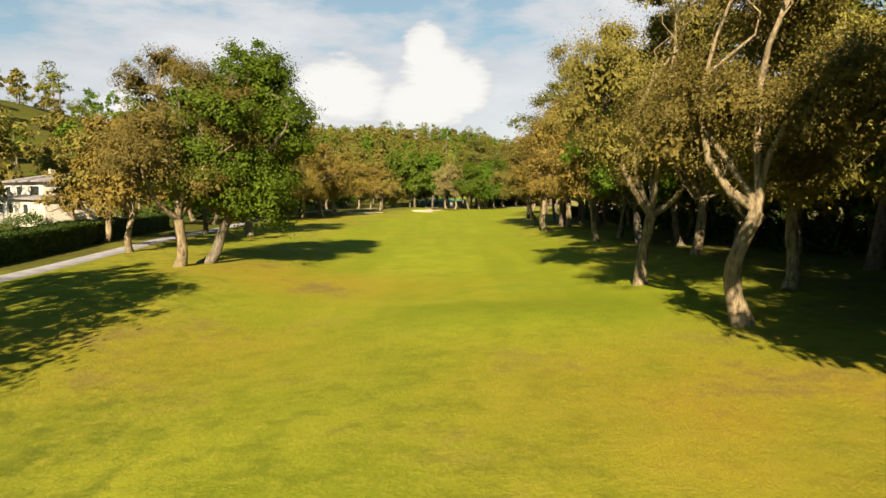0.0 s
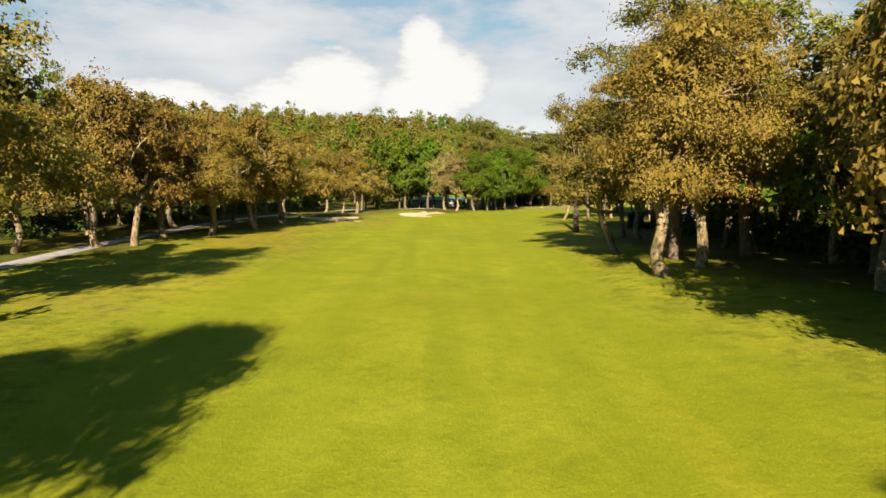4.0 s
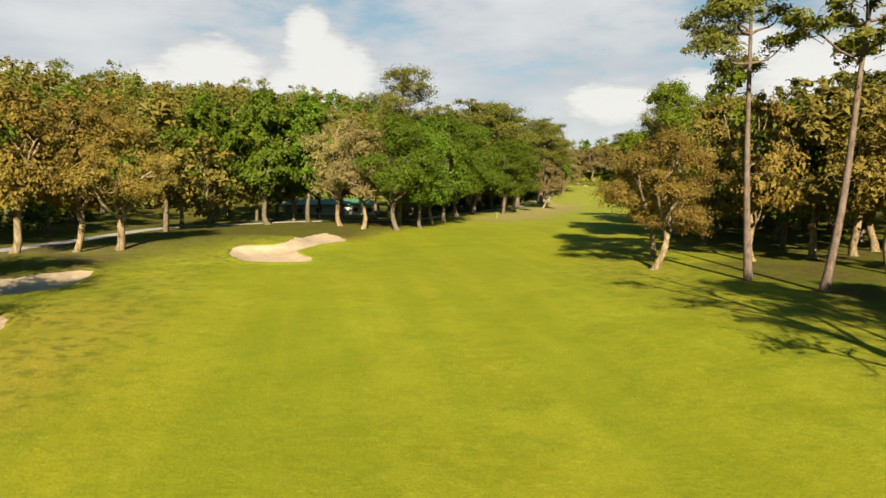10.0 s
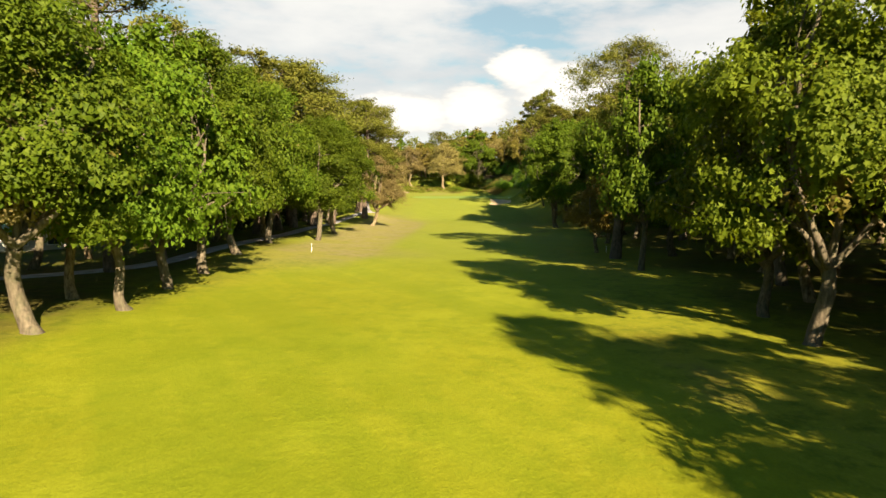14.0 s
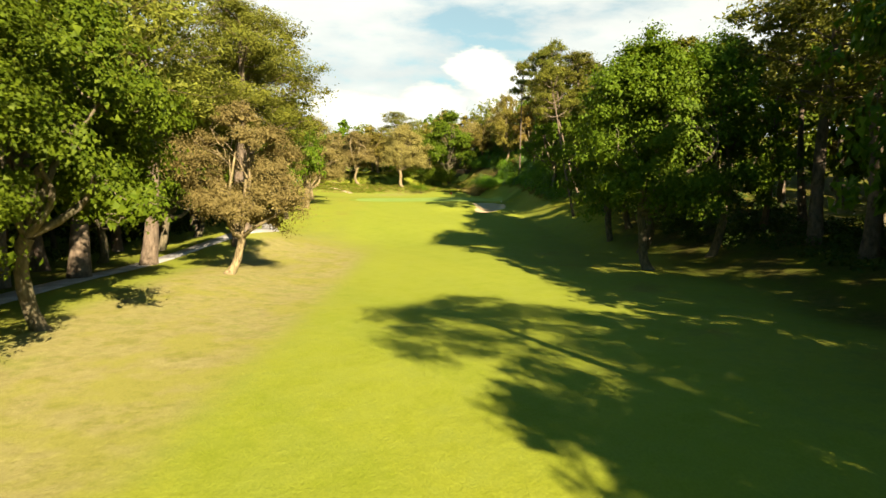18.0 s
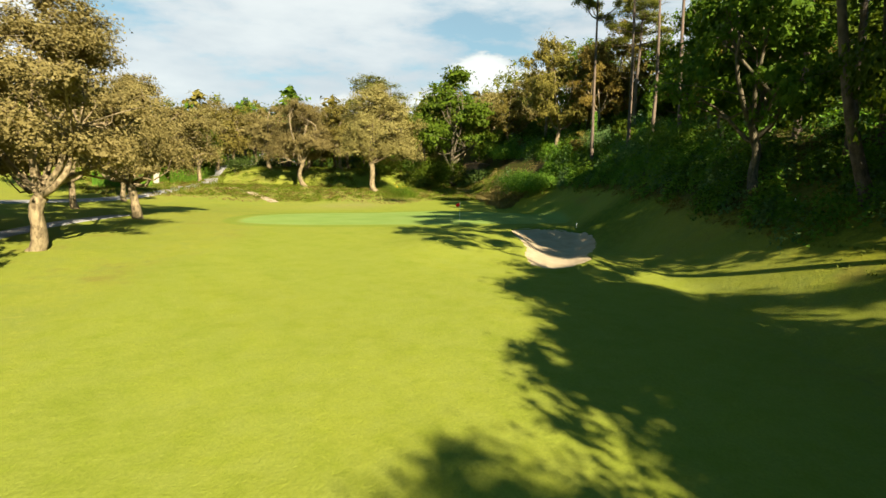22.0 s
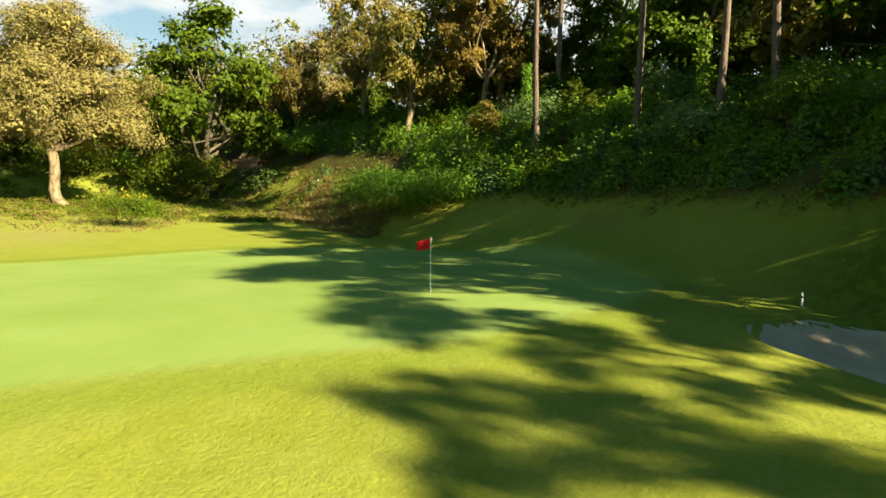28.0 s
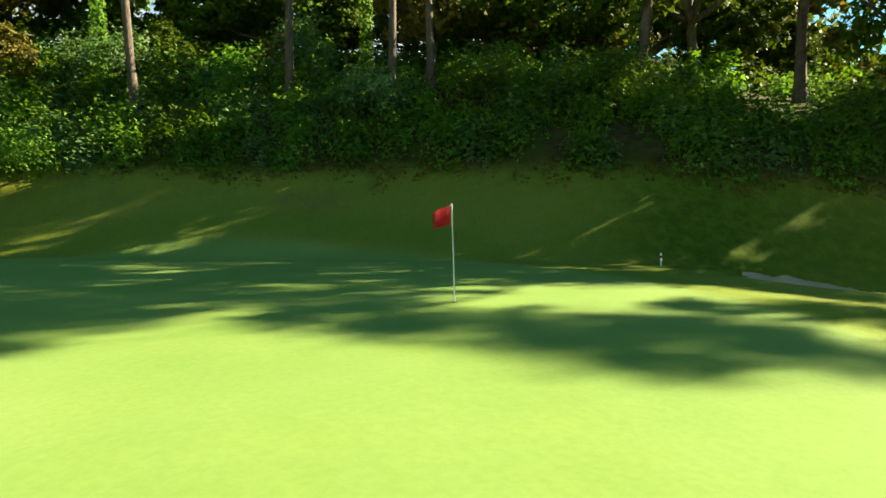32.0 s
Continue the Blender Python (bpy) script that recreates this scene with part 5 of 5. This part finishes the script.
bush(182, 439, 3.4, 4.6, BLUE_LEAF, "tall grey-green shrub on the shaded bank", 3600, 0.2, 9)
bush(175.6, 436.2, 3.4, 3.8, BLUE_LEAF, "grey-green shrub on the shaded bank", 3600, 0.2, 10)
bush(172.6, 430.8, 3.2, 4.2, IVY_LEAF, "bright green young shrub on the bank", 3600, 0.2, 11)
bush(168.4, 424.8, 3.0, 4.0, IVY_LEAF, "bright green young shrub under pines", 3200, 0.2, 12)
bush(185, 452, 4.0, 4.5, BLUE_LEAF, "tall dark shrub between pines", 3600, 0.22, 13)
bush(150, 541, 6.0, 4.5, HEDGE_LEAF, "dark rounded shrub at the end of the hedge", 3000, 0.3, 14)
bush(191, 493, 4.5, 3.4, HEDGE_LEAF, "dark shrub hiding the foot of the hut", 2600, 0.3, 16)
bush(189.5, 503.5, 8.0, 8.0, OAK_LEAF, "tall leafy oak scrub reaching to the ground", 7000, 0.34, 18)
bush(196, 489, 4.0, 3.6, IVY_LEAF, "leafy shrub beside the hut", 2600, 0.3, 17)

rng = np.random.default_rng(77)
for i in range(26):
    a = i / 25
    bx, by = 118 + 92 * a + rng.uniform(-3, 3), 540 - 26 * a + rng.uniform(-7, 7)
    if bx > 176 and fits(bx, by, 2.5):
        taken.append((bx, by))
        bush(bx, by, rng.uniform(4.5, 7), rng.uniform(3.5, 6.5), [HEDGE_LEAF, OAK_LEAF, IVY_LEAF][i % 3], "dense green shrub among the oaks behind the green", 2200, 0.34, 40 + i)

# ---- undergrowth on the bank, and tufts of long grass ----
rng = np.random.default_rng(21)


def scatter(region, n):
    xs, ys = region
    return rng.uniform(*xs, n), rng.uniform(*ys, n)


def mounds(x, y, wide, tall, material, label, per=230, size=0.23):
    """Low rounded shrubs: leaves over the shell of each mound, none of them countable."""
    n = len(x)
    d = rng.normal(size=(n, per, 3))
    d /= np.linalg.norm(d, axis=2)[..., None]
    d[..., 2] = np.abs(d[..., 2])
    shell = rng.uniform(0.72, 1.1, (n, per, 1)) * (1 + 0.22 * np.sin(d[..., :1] * 6 + x[:, None, None] * 5) * np.sin(d[..., 1:2] * 6 + y[:, None, None] * 5))
    off = d * shell * np.stack([wide, wide, tall], -1)[:, None, :]
    px, py = x[:, None] + off[..., 0], y[:, None] + off[..., 1]
    pts = np.stack([px, py, ground_z(px, py) + off[..., 2] + 0.05], -1).reshape(-1, 3)
    v, f = leaves(pts, d.reshape(-1, 3) + np.array([0, 0, 0.3]), size, rng, 0.8)
    return tagged(new("undergrowth", mesh_from("undergrowth", v, f, material)), label, "undergrowth", kind="stuff")


def strip(lo, hi, ys, n):
    """Places along the wooded bank between two distances from its foot."""
    x, y = scatter(((110, 240), ys), n)
    q = side(TOE, x, y)[0]
    ok = (q > lo) & (q < hi)
    return x[ok], y[ok], q[ok]


x, y, q = strip(6.2, 13, (398, 505), 7600)
open_slope = (y > 466) & (q < 10.5)
x, y, q = x[~open_slope], y[~open_slope], q[~open_slope]
k1 = rng.uniform(0, 1, len(x))
size_x = rng.uniform(0.7, 1.5, len(x))
tall_x = rng.uniform(0.8, 2.0, len(x)) * np.interp(q, [6, 9, 13], [0.75, 1.3, 1.5])
for lo, hi, mat, lab in ((0, 0.6, IVY_LEAF, "bright green bramble and ivy tangle along the foot of the wooded bank"), (0.6, 0.8, OAK_LEAF, "leafy green saplings among bramble on the bank"), (0.8, 1.0, BLUE_LEAF, "grey-green low shrubs among bramble on the bank")):
    m = (k1 >= lo) & (k1 < hi)
    mounds(x[m], y[m], size_x[m], tall_x[m], mat, lab)
x, y, q = strip(12, 38, (395, 520), 3600)
k1 = rng.uniform(0, 1, len(x))
size_x, tall_x = rng.uniform(1.0, 2.1, len(x)), rng.uniform(1.0, 3.0, len(x))
for lo, hi, mat, lab in ((0, 0.4, IVY_LEAF, "dense green undergrowth higher on the wooded bank"), (0.4, 0.7, OAK_LEAF, "leafy oak scrub on the wooded bank"), (0.7, 1.0, BLUE_LEAF, "grey-green shrubs on the wooded bank")):
    m = (k1 >= lo) & (k1 < hi)
    mounds(x[m], y[m], size_x[m], tall_x[m], mat, lab, 150, 0.32)
x, y, q = strip(-1.0, 6.6, (478, 525), 700)
k1 = rng.uniform(0, 1, len(x))
for lo, hi, mat, lab in ((0, 0.25, IVY_LEAF, "green scrub on the slope below the hut"), (0.25, 0.45, BLUE_LEAF, "grey-green heather scrub on the slope below the hut"), (0.45, 1.0, STRAW, "dry straw-coloured grass and bracken on the slope below the hut")):
    m = (k1 >= lo) & (k1 < hi)
    n = int(m.sum())
    mounds(x[m], y[m], rng.uniform(0.6, 1.4, n), rng.uniform(0.3, 0.9, n) * np.interp(q[m], [0, 6], [0.8, 2.2]), mat, lab, 120, 0.24)
x, y, q = strip(8, 30, (300, 398), 2200)
mounds(x, y, rng.uniform(0.8, 1.8, len(x)), rng.uniform(0.5, 2.0, len(x)), HEDGE_LEAF, "dark scrub in the shade of the wood", 70, 0.34)


def tufts(x, y, height, material, label, blades=9, lean=0.5, width=0.035):
    n = len(x)
    z = ground_z(x, y)
    h = height * rng.uniform(0.5, 1.2, n)
    root = np.stack([x, y, z - 0.03], -1)[:, None, :] + np.concatenate([rng.normal(size=(n, blades, 2)) * 0.12, np.zeros((n, blades, 1))], -1)
    d = rng.normal(size=(n, blades, 3)) * lean
    d[..., 2] = 1
    d *= h[:, None, None] / np.linalg.norm(d, axis=2)[..., None]
    sidev = np.stack([-d[..., 1], d[..., 0], np.zeros((n, blades))], -1)
    sidev /= np.linalg.norm(sidev, axis=2)[..., None] + 1e-9
    w = width * rng.uniform(0.6, 1.4, (n, blades, 1))
    v = np.stack([root - sidev * w, root + sidev * w, root + d * 0.6 + sidev * w * 0.7, root + d * np.array([1.25, 1.25, 0.95])], 2).reshape(-1, 3)
    f = np.arange(len(v)).reshape(-1, 4)
    return tagged(new("long_grass", mesh_from("long_grass", v, f, material)), label, "long grass", kind="stuff")


x, y = scatter(((120, 200), (375, 500)), 26000)
q, al = side(TOE, x, y)
keep = (q > 5.2) & (q < 7.0) & (y > 385) & (rng.uniform(0, 1, len(x)) < 0.8)
tufts(x[keep], y[keep], 0.22, GRASS_BLADE, "long green grass at the foot of the bank", 6)
x, y = scatter(((150, 190), (398, 472)), 9000)
q = side(TOE, x, y)[0]
keep = (q > 5.3 + 0.5 * np.sin(y * 0.9)) & (q < 6.8)
x, y = x[keep], y[keep]
mounds(x, y, rng.uniform(0.2, 0.5, len(x)), rng.uniform(0.02, 0.07, len(x)), RUST_LEAF, "brown leaf litter along the foot of the bramble", 22, 0.10)
x, y = scatter(((172, 192), (463, 484)), 5200)
q = side(TOE, x, y)[0]
keep = (q > -1.5 + 0.8 * np.sin(y)) & (q < 6.0)
tufts(x[keep], y[keep], 0.6, STRAW, "dry straw-coloured grass beside the bramble", 8)
x, y = scatter(((118, 192), (466, 530)), 16000)
w = (x - 109) * 0.53 + (y - 389) * 0.85
keep = (w > 108 + 3 * np.sin(x * 0.3)) & (w < 140) & (green_in(x, y) < -6) & (rng.uniform(0, 1, len(x)) < 0.8)
keep = keep & (rng.uniform(0, 1, len(x)) < 0.6)
tufts(x[keep], y[keep], 0.4, STRAW, "dry straw-coloured grass and heather on the bank", 6)
x, y = scatter(((112, 200), (474, 545)), 2600)
w = (x - 109) * 0.53 + (y - 389) * 0.85
keep = (w > 110 + 4 * np.sin(x * 0.2)) & (w < 165) & (side(TOE, x, y)[0] < 3) & (np.hypot(x - 165.6, y - 482.2) > 4.5)
low_x = rng.uniform(0, 1, len(x)) < 0.75
for sel, mat, lab in ((keep & low_x, LIME_LEAF, "low bright green scrub on the bank behind the green"), (keep & ~low_x, OLIVE_LEAF, "olive-brown bracken and heather on the bank behind the green")):
    n = int(sel.sum())
    mounds(x[sel], y[sel], rng.uniform(0.5, 1.4, n), rng.uniform(0.2, 0.6, n), mat, lab, 90, 0.16)
# thick shade-loving scrub behind the first trees of the opening straight
x, y = scatter(((30, 52), (-5, 180)), 620)
keep = x > 33 + 0.04 * y
x, y = x[keep], y[keep]
mounds(x, y, rng.uniform(1.3, 2.6, len(x)), rng.uniform(1.6, 4.6, len(x)), HEDGE_LEAF, "thick dark evergreen scrub under the trees", 90, 0.46)
# a thicket that closes the view under the trees behind the green
u, w = rng.uniform(-95, 100, 120), rng.uniform(186, 204, 120)
x, y = 109 + 0.53 * w + 0.85 * u, 389 + 0.85 * w - 0.53 * u
mounds(x, y, rng.uniform(2.0, 3.6, 120), rng.uniform(2.5, 5.5, 120), HEDGE_LEAF, "dark thicket under the trees behind the green", 150, 0.6)
x, y = scatter(((34, 100), (360, 480)), 420)
keep = (side(CENTRE, x, y)[0] < -40) & (side(CENTRE, x, y)[0] > -75)
x, y = x[keep], y[keep]
mounds(x, y, rng.uniform(1.6, 3.0, len(x)), rng.uniform(1.5, 4.0, len(x)), HEDGE_LEAF, "dark thicket beyond the cart path", 130, 0.5)
# dark-leaved mounds added so the depth under the left trees reads as shade
x, y = scatter(((-110, -48), (120, 330)), 420)
keep = (side(CENTRE, x, y)[0] < -58) & (side(CENTRE, x, y)[0] > -82) & (np.hypot(x + 96, y - 134) > 24)
x, y = x[keep], y[keep]
mounds(x, y, rng.uniform(1.6, 3.0, len(x)), rng.uniform(1.2, 3.6, len(x)), HEDGE_LEAF, "dark-leaved mounds added as deep shade under the cork oaks", 110, 0.55)
# ivy sleeves on pine trunks
for px, py in ((178, 436.2), (184, 451.8), (170, 421)):
    n = 900
    a, h = rng.uniform(0, 6.283, n), rng.uniform(0, 1, n) ** 1.3 * 7.5
    r = 0.36 + 0.16 * rng.uniform(0, 1, n)
    pts = np.column_stack([np.cos(a) * r, np.sin(a) * r, h])
    v, f = leaves(pts, np.column_stack([np.cos(a), np.sin(a), 0.3 + 0 * a]) * 1.3, 0.2, rng, 0.85)
    ob = tagged(new("ivy", mesh_from("ivy", v, f, IVY_LEAF)), "green ivy climbing the trunk of a pine", "ivy", "ivy on pines")
    ob.location = (px, py, spot(px, py))

# ---- houses ----


def place(ob, x, y, turn, z=None):
    ob.matrix_basis = pose(x, y, spot(x, y) if z is None else z, 0, 0, turn)
    return ob


def window(parent, x, y, z, w, h, thick=0.12):
    win = part("window", box(w, thick, h, x, y, z, 0.02), WHITE_PAINT, parent, "white window frame")
    part("pane", box(w - 0.2, thick + 0.04, h - 0.2, x, y, z + 0.1, 0.0), DARK_GLASS, win, "dark glass")
    return win


def low_roof(w, d, h, z, over, x=0, y=0):
    bm = bmesh.new()
    vs = [bm.verts.new(p) for p in ((-w / 2 - over, -d / 2 - over, z), (w / 2 + over, -d / 2 - over, z), (w / 2 + over, d / 2 + over, z), (-w / 2 - over, d / 2 + over, z),
                                    (-w / 2 - over, -d / 2 - over, z + 0.3), (w / 2 + over, -d / 2 - over, z + 0.3), (w / 2 + over, d / 2 + over, z + 0.3), (-w / 2 - over, d / 2 + over, z + 0.3),
                                    (-w / 2 + d * 0.45, 0, z + h), (w / 2 - d * 0.45, 0, z + h))]
    for f in ((3, 2, 1, 0), (0, 1, 5, 4), (1, 2, 6, 5), (2, 3, 7, 6), (3, 0, 4, 7), (4, 5, 9, 8), (5, 6, 9), (6, 7, 8, 9), (7, 4, 8)):
        bm.faces.new([vs[i] for i in f])
    bmesh.ops.translate(bm, verts=bm.verts, vec=(x, y, 0))
    return bm


villa = tagged(new("house"), "white modern house with low grey roofs behind hedges", "house")
place(villa, -84, 131, -38, spot(-84, 131) + 1.7)
part("wall", box(22, 11, 10.1, 0, 0, -3.5, 0.03), RENDER_WALL, villa, "white rendered walls")
part("wall", box(34, 9, 6.7, 6, -5, -3.5, 0.03), RENDER_WALL, villa, "white ground floor")
part("roof", low_roof(22, 11, 1.7, 6.6, 1.0), ROOF_GREY, villa, "shallow grey hipped roof")
part("roof", low_roof(34, 9, 0.9, 3.2, 0.8, 6, -5), ROOF_GREY, villa, "low grey roof over the ground floor")
part("chimney", box(1.4, 1.2, 2.0, -2, 1, 7.6, 0.03), RENDER_WALL, villa, "white chimney")
for wx in (-8, -2, 7):
    window(villa, wx, -5.52, 3.9, 4.6 if wx == 7 else 2.6, 2.0)
for wx in (-6, 0, 6, 14):
    window(villa, wx, -9.52, 0.4, 2.6, 2.0)

cottage = tagged(new("house"), "pale house with a terracotta tiled roof behind a dark hedge", "house")
place(cottage, 66, 216, 35, spot(66, 216) - 1.6)
part("wall", box(16, 8, 4.0, 0, 0, -0.5, 0.03), RENDER_WALL, cottage, "pale rendered walls")
part("roof", low_roof(16, 8, 2.2, 3.4, 0.6), TERRACOTTA, cottage, "terracotta tiled roof")
part("chimney", box(1.0, 0.8, 2.0, -3, 0, 4.6, 0.03), RENDER_WALL, cottage)
for wx in (-5, 0, 5):
    window(cottage, wx, -4.02, 1.0, 1.4, 1.4)
rng = np.random.default_rng(3)
tile_mesh = None
for i in range(20):
    for j in range(7):
        if tile_mesh is None:
            v, f = tube([(0, 0, 0), (0, 0.72, 0.0)], [0.19, 0.16], 6)
            tile_mesh = mesh_from("roof_tile", v, f, TERRACOTTA, True)
        tl = new("roof_tile", tile_mesh)
        tl.parent = cottage
        fr = j / 7
        xx = (-8 + 0.42 + i * 0.82) * (1 - fr * 0.42)
        tl.matrix_basis = pose(xx, -4.6 + j * 0.65, 3.72 + fr * 1.85, 23, 0, 0)

lodge = tagged(new("building"), "small brown timber lodge with a pale flat roof behind a hedge", "building")
place(lodge, 55, 201, 30)
part("wall", box(7, 5, 2.7, 0, 0, -0.4, 0.03), WOOD, lodge, "brown timber panels")
part("roof", box(8, 6, 0.3, 0, 0, 2.3, 0.04), STONE, lodge, "pale flat roof")
for wx in (-2.2, 0, 2.2):
    window(lodge, wx, -2.52, 0.8, 1.3, 1.1)
    part("panel", box(0.1, 0.08, 2.3, wx + 1.1, -2.53, -0.1, 0.01), WHITE_PAINT, lodge, "pale timber batten")

club = tagged(new("building"), "low building with green roof and pale walls under the trees", "building")
place(club, 0, 340, 8)
part("wall", box(26, 8, 3.2, 0, 0, -0.5, 0.03), RENDER_WALL, club, "pale walls")
part("roof", low_roof(26, 8, 1.6, 2.6, 0.8), METAL_GREEN, club, "green painted roof")
for wx in (-9, -4, 1, 6, 10):
    window(club, wx, -4.02, 0.6, 1.8, 1.5)
part("door", box(1.1, 0.12, 2.1, 3.6, -4.02, 0, 0.02), WHITE_PAINT, club, "white door")

hut = tagged(new("hut"), "small brown wooden hut half hidden on the wooded bank", "hut")
place(hut, 195, 498, 20)
part("wall", box(4.4, 3.4, 3.0, 0, 0, -0.6, 0.03), WOOD, hut, "brown board walls")
part("roof", low_roof(4.4, 3.4, 0.7, 2.3, 0.3), WOOD, hut, "brown mossy roof")
part("door", box(0.9, 0.1, 1.9, 0.4, -1.72, 0.0, 0.02), WOOD, hut)

gate = tagged(new("gatepost"), "white gatepost at the end of a clipped hedge", "gatepost")
place(gate, 130.2, 528, 40)
part("shaft", box(0.8, 0.8, 2.3, 0, 0, -0.2, 0.04), RENDER_WALL, gate)
part("cap", box(1.0, 1.0, 0.18, 0, 0, 2.1, 0.04), STONE, gate, "pale stone cap")
